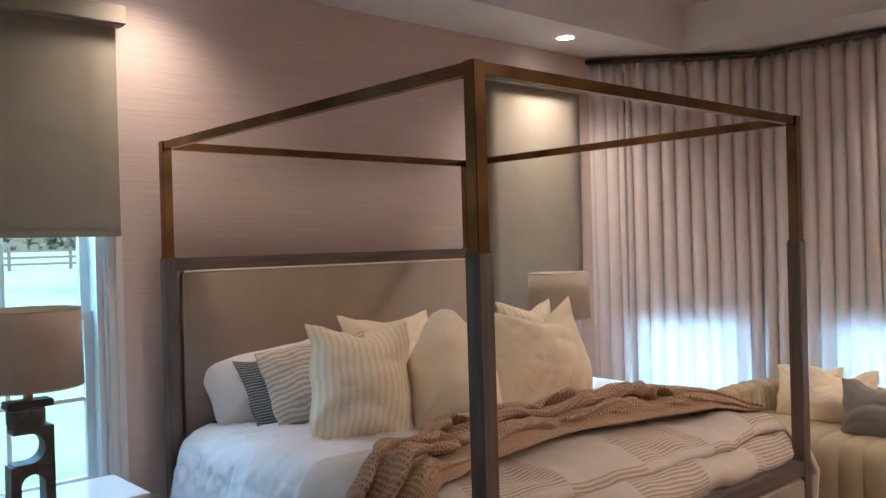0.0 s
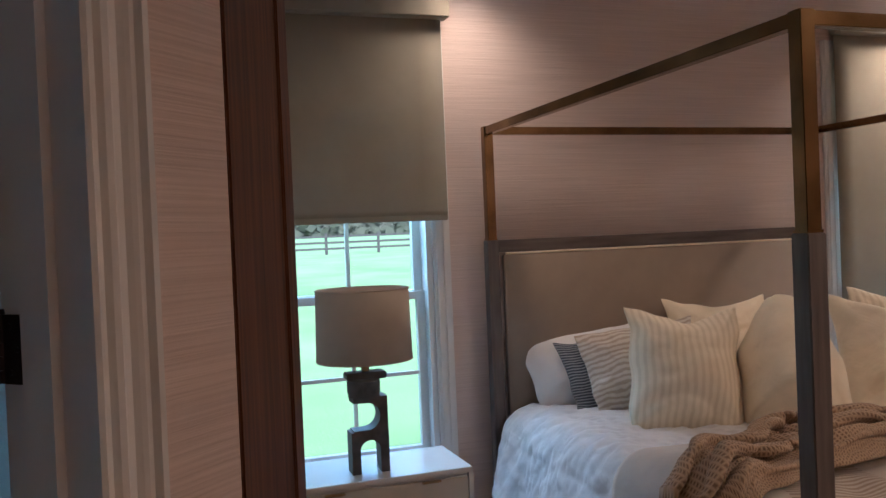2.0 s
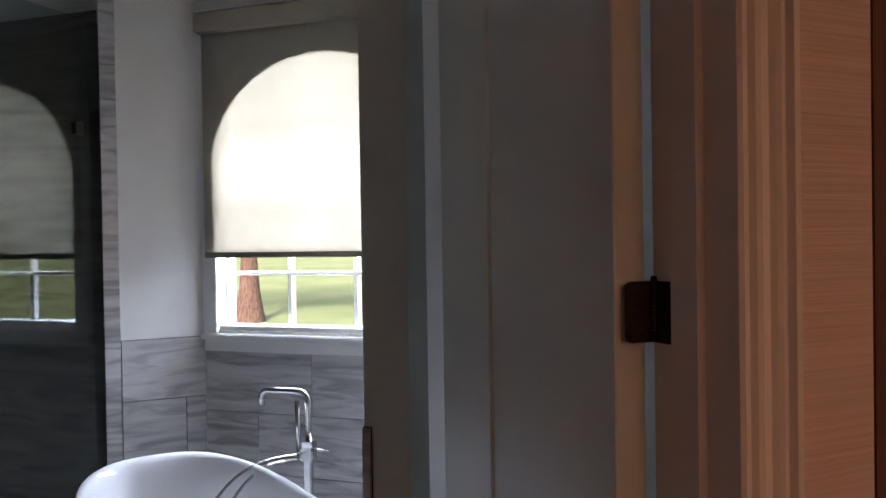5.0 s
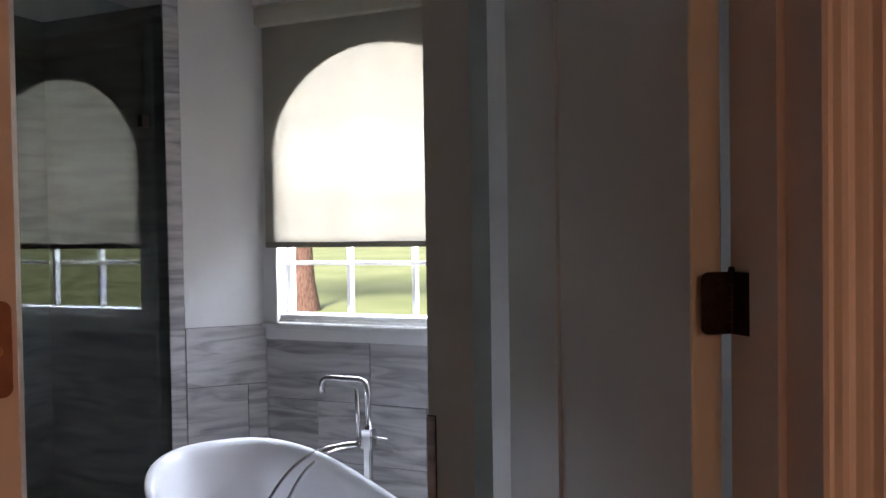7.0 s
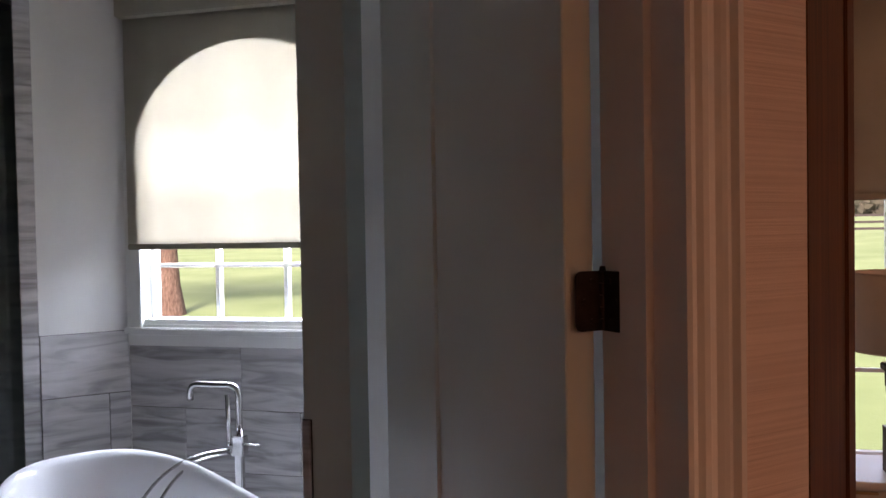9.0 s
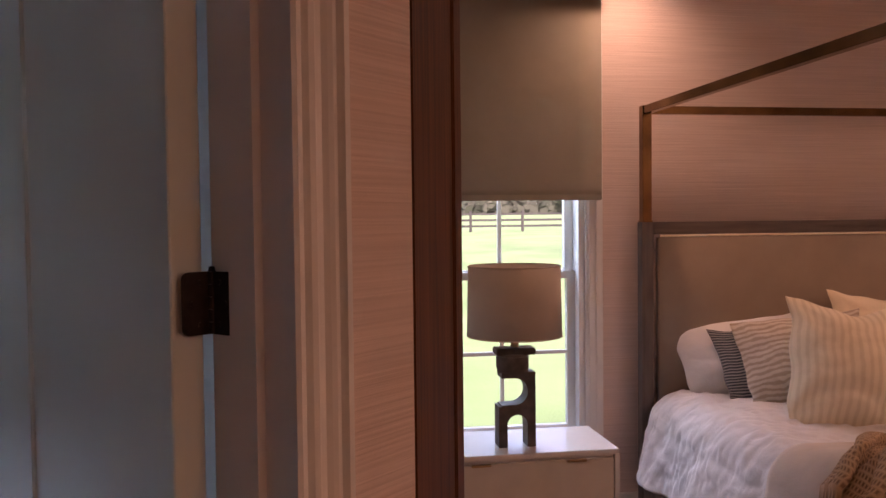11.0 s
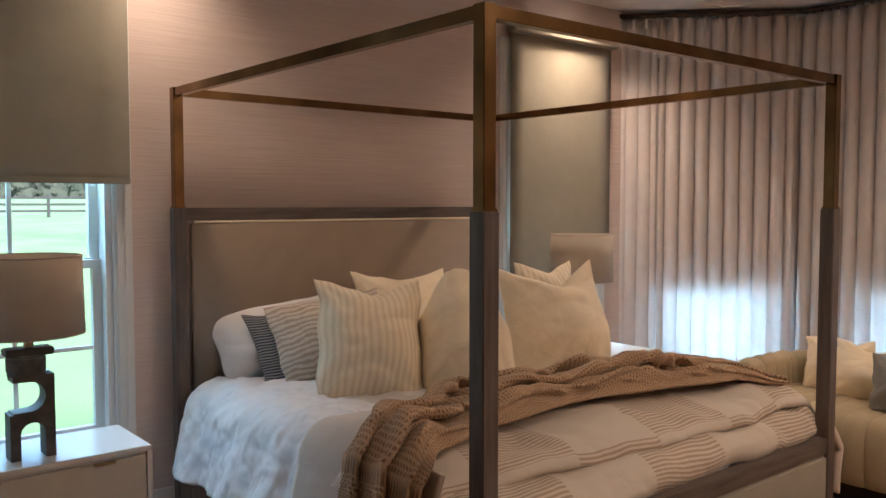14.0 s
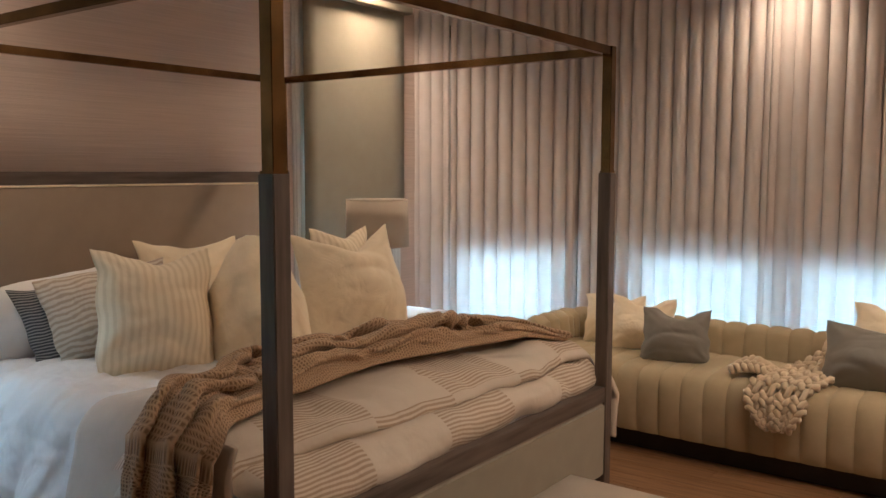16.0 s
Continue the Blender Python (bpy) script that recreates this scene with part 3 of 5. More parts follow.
rod = thing("curtain_rod", pose(0, 0, 0), "dark bent curtain rod under the ceiling", "curtain rod")
pts = [BAY1 @ Vector((-0.02, -0.06, 2.885)), BAY1 @ Vector((1.08, -0.06, 2.885))]
pts += [BAY2 @ Vector((x, -0.06, 2.885)) for x in (0.03, 0.2, 2, 5.2)]
bm = bmesh.new()
tube(bm, pts, 0.017, 12)
part("pole", bm, M_RODWOOD, rod, smooth=True)
for m, a, b in ((BAY1, 0.02, 1.1), (BAY2, 0.05, 3.2)):
    k = a
    while k < b:
        bm = bmesh.new()
        cyl(bm, 0.022, 0.022, -0.004, 0.004, seg=14, m=m @ pose(k, -0.06, 2.882) @ pose(0, 0, 0, 0, 90, 0))
        part("ring", bm, M_RODWOOD, rod)
        k += 0.055


# ---------------------------------------------------------------- downlights
for x, y, w, z in DOWNLIGHTS:
    d = thing("ceiling_downlight", pose(x, y, z), "round recessed ceiling light, lit warm white; the tray ones are added", "downlight", "recessed ceiling lights")
    bm = bmesh.new()
    bmesh.ops.create_circle(bm, cap_ends=True, segments=32, radius=0.058, matrix=Matrix.Translation((0, 0, -0.003)))
    part("lens", bm, M_GLOW, d, "glowing lens")
    bm = bmesh.new()
    r1 = bmesh.ops.create_circle(bm, segments=32, radius=0.06, matrix=Matrix.Translation((0, 0, -0.006)))["verts"]
    r2 = bmesh.ops.create_circle(bm, segments=32, radius=0.082, matrix=Matrix.Translation((0, 0, -0.002)))["verts"]
    for i in range(32):
        bm.faces.new((r1[i], r1[(i + 1) % 32], r2[(i + 1) % 32], r2[i]))
    part("trim_ring", bm, M_CEIL, d)

# ---------------------------------------------------------------- bed
BX, BY, BW, BL = 1.72, 1.87, 2.05, 2.2
bed = thing("canopy_bed", pose(BX, BY, 0), "canopy bed of grey wood and aged brass with upholstered headboard", "bed")
for px in (0, BW - 0.06):
    for py in (0, BL - 0.06):
        bm = bmesh.new()
        box(bm, px, px + 0.06, py, py + 0.06, 0, 1.5, bevel=0.003)
        part("post", bm, M_BEDWOOD, bed)
        bm = bmesh.new()
        box(bm, px + 0.007, px + 0.053, py + 0.007, py + 0.053, 1.5, 2.062, bevel=0.002)
        box(bm, px + 0.004, px + 0.056, py + 0.004, py + 0.056, 1.5, 1.508, bevel=0.001)
        part("upper_post", bm, M_BRASS, bed, "aged brass upper post")
for r in ((0.053, BW - 0.053, 0.012, 0.048), (0.053, BW - 0.053, BL - 0.048, BL - 0.012), (0.012, 0.048, 0.053, BL - 0.053), (BW - 0.048, BW - 0.012, 0.053, BL - 0.053)):
    bm = bmesh.new()
    box(bm, *r, 2.022, 2.06, bevel=0.002)
    part("canopy_rail", bm, M_BRASS, bed, "aged brass canopy rail")
bm = bmesh.new()
box(bm, 0.06, BW - 0.06, BL - 0.055, BL - 0.005, 1.44, 1.5, bevel=0.003)
part("headboard_rail", bm, M_BEDRAIL, bed)
bm = bmesh.new()
box(bm, 0.085, BW - 0.085, BL - 0.085, BL - 0.015, 0.3, 1.438, bevel=0.014, seg=3)
part("headboard_panel", bm, M_LINEN, bed, "beige upholstered headboard panel", smooth=True)
bm = bmesh.new()
tube(bm, [(0.085, BL - 0.08, 1.433), (BW - 0.085, BL - 0.08, 1.433)], 0.005, 8)
part("piping", bm, M_CREAM, bed, "pale piping along the panel edge")
bm = bmesh.new()
box(bm, 0.06, BW - 0.06, 0.004, 0.056, 0.45, 0.52, bevel=0.003)
part("foot_rail", bm, M_BEDRAIL, bed)
bm = bmesh.new()
box(bm, 0.06, BW - 0.06, 0.0, 0.05, 0.1, 0.448, bevel=0.012, seg=3)
part("footboard_panel", bm, M_FOOTLINEN, bed, "pale upholstered footboard panel")
for px in (0.005, BW - 0.055):
    bm = bmesh.new()
    box(bm, px, px + 0.05, 0.06, BL - 0.06, 0.12, 0.34, bevel=0.003)
    part("side_rail", bm, M_BEDWOOD, bed)
bm = bmesh.new()
box(bm, 0.08, BW - 0.08, 0.08, BL - 0.10, 0.3, 0.62, bevel=0.08, seg=4)
part("mattress", bm, M_SHEET, bed, smooth=True)


# ---------------------------------------------------------------- bedding
X0, X1 = BX - 0.03, BX + BW + 0.03


def across(u, top, hem_l, hem_r, out=0.03, r=0.15, inset=0.05):
    """A point (x, z) of a cloth that hangs over both long sides of the bed; u from 0 at the left hem to 1 at the right."""
    xa, xb = X0 + inset, X1 - inset
    dl, dr, w, q = top - r - hem_l, top - r - hem_r, xb - xa - 2 * r, r * math.pi / 2
    s = u * (dl + q + w + q + dr)
    if s < dl:
        return xa - (out + inset) * (1 - s / dl), hem_l + s
    s -= dl
    if s < q:
        a = s / r
        return xa + r - r * math.cos(a), top - r + r * math.sin(a)
    s -= q
    if s < w:
        return xa + r + s, top
    s -= w
    if s < q:
        a = s / r
        return xb - r + r * math.sin(a), top - r + r * math.cos(a)
    s -= q
    return xb + (out + inset) * s / dr, top - r - s


def cover():
    bm = bmesh.new()

    def f(u, v):
        y = 2.42 + (3.97 - 2.42) * v
        top = 0.672 + 0.012 * math.sin(v * 3)
        x, z = across(u, top, 0.27 + 0.05 * wob(v * 6, 1, 0, 1, 1), 0.3, 0.03)
        sg = -1 if u < 0.5 else 1
        side = min(1.0, max(0.0, (0.60 - z) / 0.25))
        flat = 1 - min(1.0, max(0.0, (top - z) / 0.1))
        x += sg * side * (wob(0, y * 4.5, z * 1.5, 1.0, 0.05) + wob(3, y * 11 + z * 3, z * 3, 1.0, 0.018))
        wr = abs(noise.noise(Vector((x * 6 + y * 5, y * 13 - x * 4, z * 8)))) + 0.6 * abs(noise.noise(Vector((y * 24 + x * 9, x * 15, z * 12))))
        fine = max(0.0, 1 - 4.5 * abs(noise.noise(Vector((y * 7 + z * 6 + x * 3, z * 4 - y * 3 + x * 5, 31)))))
        fine += 0.6 * max(0.0, 1 - 4.0 * abs(noise.noise(Vector((y * 12 - z * 9 + x * 8, z * 7 + y * 4 - x * 4, 47)))))
        x += sg * (0.013 * (0.35 - wr) + 0.005 * fine) * (1 - flat)
        z += 0.005 * fine * flat
        z += (0.020 * (0.35 - wr) + wob(x * 3.1, y * 3.6, 2, 1.0, 0.02)) * flat
        return (x, y, z)
    cloth(bm, 260, 210, f, 3.0, 1.55)
    ob = solid("bed_cover", bm, M_SHEET, True, 0, 0.02)
    tagged(ob, "rumpled white cotton cover hanging over the bedside", "bedspread")


cover()


def duvet_layer(name, label, path, x0, x1, seed, material, du, dv, skew=0.0, amp=0.016):
    """A puffed fold of duvet: a path of (y, z), drawn along x with soft swells. du, dv, skew: how the cloth's weave lies."""
    bm = bmesh.new()
    lay = bm.loops.layers.uv.new("UVMap")
    ys = [Vector(p) for p in path]
    cum = [0.0]
    for p, q in zip(ys, ys[1:]):
        cum.append(cum[-1] + (q - p).length)

    def f(u, s):
        i = 0
        while i < len(ys) - 2 and s > cum[i + 1]:
            i += 1
        p = ys[i].lerp(ys[i + 1], (s - cum[i]) / (cum[i + 1] - cum[i]))
        py, pz = p
        x = x0 + (x1 - x0) * u
        e = min(u, 1 - u) * (x1 - x0)
        back = min(1.0, max(0.0, (py - 2.12) / 0.15))
        sink = (0.05 + 0.13 * back) * max(0, 1 - e / (0.09 + 0.15 * back)) ** 2
        dimple = max(0.0, 1 - 5 * abs(noise.noise(Vector((x * 2.6 + py * 3.0, py * 1.5 - x, seed + 20)))))
        lip = min(1.0, max(0.0, (2.16 - py) / 0.12))
        zz = pz + wob(x * 3.2, py * 5, seed, 1.0, amp * 1.7) + wob(x * 9, py * 9, seed + 3, 1.0, amp * 0.8) - 0.012 * dimple
        yy = py + wob(x * 3.0, pz * 9, seed + 7, 1.0, amp * 2.2) + 0.012 * dimple * lip + 0.10 * SLANT * max(0.0, 1 - u * 1.6)
        zz -= sink * (1 if pz > 0.6 else -0.3)
        return (x, yy, zz)
    nx, ny = 130, 80
    vs = [[bm.verts.new(f(i / nx, cum[-1] * j / ny)) for i in range(nx + 1)] for j in range(ny + 1)]
    for j in range(ny):
        for i in range(nx):
            fc = bm.faces.new((vs[j][i], vs[j][i + 1], vs[j + 1][i + 1], vs[j + 1][i]))
            for lp, (a, c) in zip(fc.loops, ((i, j), (i + 1, j), (i + 1, j + 1), (i, j + 1))):
                wx, wy = (x1 - x0) * a / nx, cum[-1] * c / ny
                lp[lay].uv = (wx + skew * wy + du, wy - skew * wx + dv)
    ob = solid(name, bm, material, True)
    return tagged(ob, label, "duvet", "folded duvet layers")


SLANT = 0.0
duvet_layer("folded_duvet", "lower fold of a duvet with striped and plain blocks", [(2.45, 0.655), (2.3, 0.655), (2.05, 0.65), (1.965, 0.635), (1.92, 0.60), (1.90, 0.56), (1.915, 0.522), (2.0, 0.508), (2.3, 0.52), (2.45, 0.53)], X0 + 0.02, X1 - 0.02, 11, M_DUVET, 0.31, 0.13, 0.07)
SLANT = 1.0
duvet_layer("folded_duvet", "upper fold of a duvet with striped and plain blocks", [(2.5, 0.742), (2.35, 0.745), (2.1, 0.728), (2.02, 0.712), (1.975, 0.685), (1.965, 0.655), (1.99, 0.635), (2.1, 0.635), (2.35, 0.645), (2.5, 0.66)], X0 - 0.01, X1 - 0.03, 5, M_DUVET, 0.18, 0.27)


def duvet_side():
    """The duvet's ends, hanging over the bedsides at the foot."""
    for sx, x, nm, z0, ya, yb in ((-1, X0 + 0.035, "duvet_corner", 0.36, 2.02, 2.22), (1, X1 + 0.06, "duvet_corner", 0.2, 1.89, 2.6)):
        bm = bmesh.new()

        def f(u, v):
            y = ya + (yb - ya) * u
            z = z0 + 0.05 * math.sin(u * 5 + 1) + ((0.52 if sx > 0 else 0.70) - z0) * v
            return (x + sx * (0.035 + 0.02 * math.sin(y * 22) * (1 - v) + wob(y * 5, z * 4, 1, 1, 0.03) - (0.30 * max(0, v - 0.6) if sx > 0 else 0.06 * max(0, v - 0.75))), y, z)
        cloth(bm, 36, 24, f, yb - ya, 0.5)
        ob = solid(nm, bm, M_BLANKET, True, 0, 0.03)
        tagged(ob, "pale oatmeal duvet end hanging over the bedside", "duvet", "folded duvet layers")


duvet_side()


def turned_band():
    """The plain reverse of the duvet, turned back between cover and throw."""
    bm = bmesh.new()

    def f(u, v):
        y = 2.34 + 0.54 * v - 0.04 * u + 0.03 * math.sin(u * 9) * v
        x, z = across(u, 0.775 - 0.07 * v, 0.34, 0.45, 0.02)
        z += wob(x * 4, y * 5, 9, 1, 0.012)
        side = max(0.0, (0.66 - z) / 0.4)
        x += wob(1, y * 7, z * 2, 1, 0.025) * side
        x += -0.006 if u < 0.5 else 0.012
        return (x, y, z)
    cloth(bm, 110, 24, f, 2.8, 0.5)
    tagged(solid("turned_duvet", bm, M_BLANKET, True, 0, 0.018), "plain oatmeal linen underside of a duvet turned back", "duvet", "folded duvet layers")


turned_band()


def along(table, x):
    """Smooth value at x from pairs (x, value)."""
    for (a, p), (b, q) in zip(table, table[1:]):
        if x <= b:
            t = max(0.0, (x - a) / (b - a))
            t = t * t * (3 - 2 * t)
            return p * (1 - t) + q * t
    return table[-1][1]


def throw():
    """A bunched waffle-knit throw from the near bedside across to the far foot corner, gathered in long rope-like folds."""
    bm = bmesh.new()
    low = [(1.6, 2.0), (1.82, 2.14), (2.1, 2.22), (2.43, 2.28), (2.73, 2.26), (3.02, 2.20), (3.38, 2.12), (3.66, 2.05)]
    high = [(1.6, 2.40), (1.9, 2.56), (2.18, 2.66), (2.32, 2.62), (2.57, 2.55), (2.78, 2.46), (3.11, 2.50), (3.32, 2.44), (3.58, 2.27), (3.68, 2.11)]
    bulk = [(1.6, 0.085), (2.0, 0.085), (2.45, 0.10), (2.85, 0.115), (3.2, 0.11), (3.45, 0.075), (3.66, 0.03)]
    xe = X0 - 0.075
    total, hang = 2.65, 0.60

    def ridge(n):
        """Rounded crests with sharp valleys between."""
        return abs(math.sin(math.pi * n)) ** 0.7

    def f(u, v):
        # u along the throw from the left hem, v across its folds
        s = u * total
        if s < hang:
            x, z0 = xe - 0.035 * (1 - s / hang), 0.145 + s * 0.95
        else:
            x, z0 = xe + (s - hang), 0.765
        z0 -= 0.045 * max(0.0, 1 - abs(s - hang) / 0.11)
        z0 -= 0.05 * max(0.0, (x - 3.4) / 0.25)
        a, b, big = along(low, x), along(high, x), along(bulk, x)
        drift = noise.noise(Vector((s * 1.7, 0.3, 2))) * 0.8 + noise.noise(Vector((s * 3.6, v * 1.8, 9))) * 0.45
        n1 = v * 3.0 + drift * min(1.0, 4 * v * (1 - v) + 0.15)
        n2 = v * 6.5 - 1.4 * drift + s * 1.5 + noise.noise(Vector((s * 4.1, v * 3.0, 4))) * 0.9
        n3 = v * 4.5 + s * 5.0 + noise.noise(Vector((s * 5.0, v * 4.0, 14))) * 1.3
        knot = math.exp(-((x - 2.97) / 0.20) ** 2) + 0.8 * math.exp(-((x - 2.42) / 0.16) ** 2)
        edge = min(1.0, 3.0 * v, 6.0 * (1 - v)) ** 0.75
        lump = 0.85 + 0.5 * noise.noise(Vector((s * 3.6, v * 1.8, 6)))
        h = big * lump * (0.50 * ridge(n1) + 0.42 * ridge(n2) + (0.03 + 0.22 * knot) * ridge(n3))
        h = edge * (0.012 + h + 0.010 * noise.noise(Vector((s * 9, v * 10, 1)))) + 0.012
        y = a + (b - a) * v + 0.045 * math.sin(2 * math.pi * n1 + 0.7) * edge + 0.016 * math.sin(2 * math.pi * n2) * edge
        y += 0.03 * noise.noise(Vector((s * 3.4, 7 * round(v), 3))) * (1 - edge)
        x += 0.02 * noise.noise(Vector((s * 3, v * 3, 8))) + 0.010 * knot * math.sin(2 * math.pi * n3) * edge
        w = min(1.0, max(0.0, (s - hang + 0.12) / 0.26))
        w = w * w * (3 - 2 * w)
        if s < hang:
            z0 += 0.02 * math.sin(v * 17) * (1 - s / hang)
        return (x - 0.75 * h * (1 - w), y, z0 + h * w)
    vs = cloth(bm, 320, 130, f, total, 0.56)
    lay = bm.loops.layers.uv.active
    span = {}
    for i in range(321):
        d, run = 0.0, [0.0]
        for j in range(130):
            d += (vs[j + 1][i].co - vs[j][i].co).length
            run.append(d)
        for j in range(131):
            span[vs[j][i]] = run[j] - run[65]
    for fc in bm.faces:
        for lp in fc.loops:
            lp[lay].uv.y = span[lp.vert]
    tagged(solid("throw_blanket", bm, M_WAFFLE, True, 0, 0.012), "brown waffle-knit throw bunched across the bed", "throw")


throw()


def pillow(name, w, h, d, material, m, label, seed, dent=0.0, group="pillows on the bed", category="pillow", pinch=0.0, sag=0.13, taper=0.0, lens=0.8):
    """A plump stuffed pillow with pointed upper corners, standing on its lower edge; x along its width, z up, y through it."""
    bm = bmesh.new()
    lay = bm.loops.layers.uv.new("UVMap")
    N = 44

    def shape(u, v, sg):
        x = w / 2 * u * (1 - 0.10 * (1 - abs(v) ** 1.8) * u * u)
        z = h / 2 * v * (1 - (sag if v > 0 else 0.05) * (1 - abs(u) ** 1.8) * v * v)
        x *= (1.03 + (taper - 0.04) * v) * (1 - pinch * max(0.0, v) ** 1.5)
        round_ = abs(u) ** 5 * max(0.0, -v) ** 3
        x *= 1 - 0.10 * round_
        z += 0.10 * h * round_
        t = max(0.0, (1 - abs(u) ** 2.1) * (1 - abs(v) ** 2.1)) ** lens
        z -= dent * h * math.exp(-((u - 0.1) / 0.5) ** 2) * max(0, v) ** 2
        cr = 0.0
        for ci, (cu, cv) in enumerate(((-1, -1), (1, -1), (-1, 1), (1, 1))):
            rr, an = math.hypot(u - cu, v - cv), math.atan2(v - cv, u - cu)
            cr += math.exp(-((rr - 0.42) / 0.36) ** 2) * math.sin(an * 10 + seed * 1.7 + ci * 2.1 + rr * 2.5) * (0.6 + 0.4 * math.sin(seed * 3.3 + ci))
        if dent:
            cr -= 1.5 * math.exp(-((u - 0.1 - 0.5 * (1 - v) * math.sin(seed)) / 0.12) ** 2) * max(0.0, v) ** 1.2
        big = noise.noise(Vector((u * 0.9 + seed * 3.1, v * 0.9, sg * 2)))
        # long soft creases, slack cloth over the filling
        c1 = max(0.0, 1 - 2.6 * abs(noise.noise(Vector((u * 0.9 - v * 0.7 + seed * 1.3, v * 1.5 + u * 0.4, sg * 3 + seed)))))
        c2 = max(0.0, 1 - 4.0 * abs(noise.noise(Vector((u * 2.0 + v * 0.9 + seed, v * 2.6 - u * 0.8, sg + 9)))))
        slump = 0.20 * math.exp(-((v + 0.45) / 0.5) ** 2)
        y = sg * t * d * (0.64 + 0.20 * big + 0.07 * cr + slump - 0.075 * c1 - 0.02 * c2)
        ed = 1 - t
        x += 0.016 * noise.noise(Vector((v * 2.5, seed, 1))) * ed
        z += 0.016 * noise.noise(Vector((u * 2.5, seed, 6))) * ed * (1 - pinch)
        return x, y, z + h / 2
    for sg in (-1, 1):
        vs = [[bm.verts.new(shape(2 * i / N - 1, 2 * j / N - 1, sg)) for i in range(N + 1)] for j in range(N + 1)]
        for j in range(N):
            for i in range(N):
                fc = bm.faces.new((vs[j][i], vs[j][i + 1], vs[j + 1][i + 1], vs[j + 1][i]))
                for lp, (a, c) in zip(fc.loops, ((i, j), (i + 1, j), (i + 1, j + 1), (i, j + 1))):
                    lp[lay].uv = (a / N * w + seed * 0.01, c / N * h)
    bmesh.ops.remove_doubles(bm, verts=bm.verts, dist=0.0008)
    ob = solid(name, bm, material, True, 1)
    ob.matrix_basis = m
    return tagged(ob, label, category, group)


T = 0.665
pillow("pillow", 0.66, 0.40, 0.19, M_SHEET, pose(2.21, 3.86, T - 0.01, -20, -5, -6), "plain white sleeping pillow against the headboard", 1, sag=0.08, taper=0.12, lens=1.0)
pillow("pillow", 0.60, 0.40, 0.17, M_GREYSTRIPE, pose(2.31, 3.68, T - 0.01, -22, -7, -8), "charcoal and white striped pillow", 2, taper=0.06)
pillow("pillow", 0.58, 0.45, 0.27, M_SHAM, pose(2.335, 3.53, T - 0.01, -24, -6, -12), "faded taupe striped linen pillow", 3, sag=0.03, taper=0.05)
pillow("pillow", 0.50, 0.56, 0.28, M_EURO, pose(2.27, 3.20, T - 0.02, -14, 2, -22), "cream ribbed square pillow", 4, 0.08)
pillow("pillow", 0.62, 0.52, 0.24, M_CREAM, pose(2.90, 3.76, T - 0.01, -12, 1, -4), "large cream linen pillow at the back", 5, 0.05)
pillow("pillow", 0.46, 0.585, 0.34, M_CREAM, pose(2.67, 3.00, T - 0.02, -14, -5, -34), "cream linen square pillow with a pinched corner", 6, 0.0, pinch=0.78, sag=-0.05)
pillow("pillow", 0.40, 0.57, 0.22, M_EURO, pose(3.55, 3.30, T - 0.01, -14, 1, -10), "cream pillow leaning behind another", 7, 0.06)
pillow("pillow", 0.60, 0.60, 0.32, M_CREAM, pose(3.34, 3.02, T - 0.02, -18, -3, -14), "large plain cream linen pillow", 8, 0.19)


# ---------------------------------------------------------------- nightstands and lamps
def nightstand(m, label, w=0.76, d=0.39, h=0.58):
    n = thing("nightstand", m, label, "nightstand", "nightstands")
    bm = bmesh.new()
    box(bm, -w / 2, w / 2, 0, d, h - 0.022, h, bevel=0.003)
    part("top", bm, M_STAND, n, "glossy white top")
    bm = bmesh.new()
    box(bm, -w / 2, -w / 2 + 0.02, 0, d, 0.08, h - 0.022)
    box(bm, w / 2 - 0.02, w / 2, 0, d, 0.08, h - 0.022)
    box(bm, -w / 2 + 0.02, w / 2 - 0.02, 0.02, d, 0.08, h - 0.022)
    part("body", bm, M_STAND, n)
    for k in range(2):
        z0 = 0.10 + k * 0.23
        bm = bmesh.new()
        box(bm, -w / 2 + 0.024, w / 2 - 0.024, 0.0, 0.018, z0, z0 + 0.215, bevel=0.003)
        dr = part("drawer", bm, M_DRAWER, n, "pale textured drawer front")
        for hx in (-w * 0.26, w * 0.26):
            bm = bmesh.new()
            box(bm, hx - 0.04, hx + 0.04, -0.012, 0.004, z0 + 0.207, z0 + 0.216, bevel=0.002)
            part("edge_pull", bm, M_GOLD, dr, "slim brass edge pull")
    for sx in (-1, 1):
        for yy in (0.03, d - 0.06):
            bm = bmesh.new()
            box(bm, sx * (w / 2 - 0.05) - 0.015, sx * (w / 2 - 0.05) + 0.015, yy, yy + 0.03, 0, 0.08)
            part("leg", bm, M_GOLD, n)
    return n


ns = nightstand(pose(0.995, 3.41, 0), "white nightstand with textured drawers under the window")
copy_thing(ns, pose(4.30, 3.43, 0))


def chain_slab(bm, inner, outer, d):
    """A slab along x, z between two chains of points, d deep along y."""
    rows = [[bm.verts.new((x, y, z)) for x, z in ch] for y in (-d / 2, d / 2) for ch in (inner, outer)]
    a, b, c, e = rows
    n = len(inner)
    for i in range(n - 1):
        bm.faces.new((a[i], a[i + 1], b[i + 1], b[i]))
        bm.faces.new((c[i], e[i], e[i + 1], c[i + 1]))
        bm.faces.new((a[i], c[i], c[i + 1], a[i + 1]))
        bm.faces.new((b[i], b[i + 1], e[i + 1], e[i]))
    bm.faces.new((a[0], b[0], e[0], c[0]))
    bm.faces.new((a[-1], c[-1], e[-1], b[-1]))


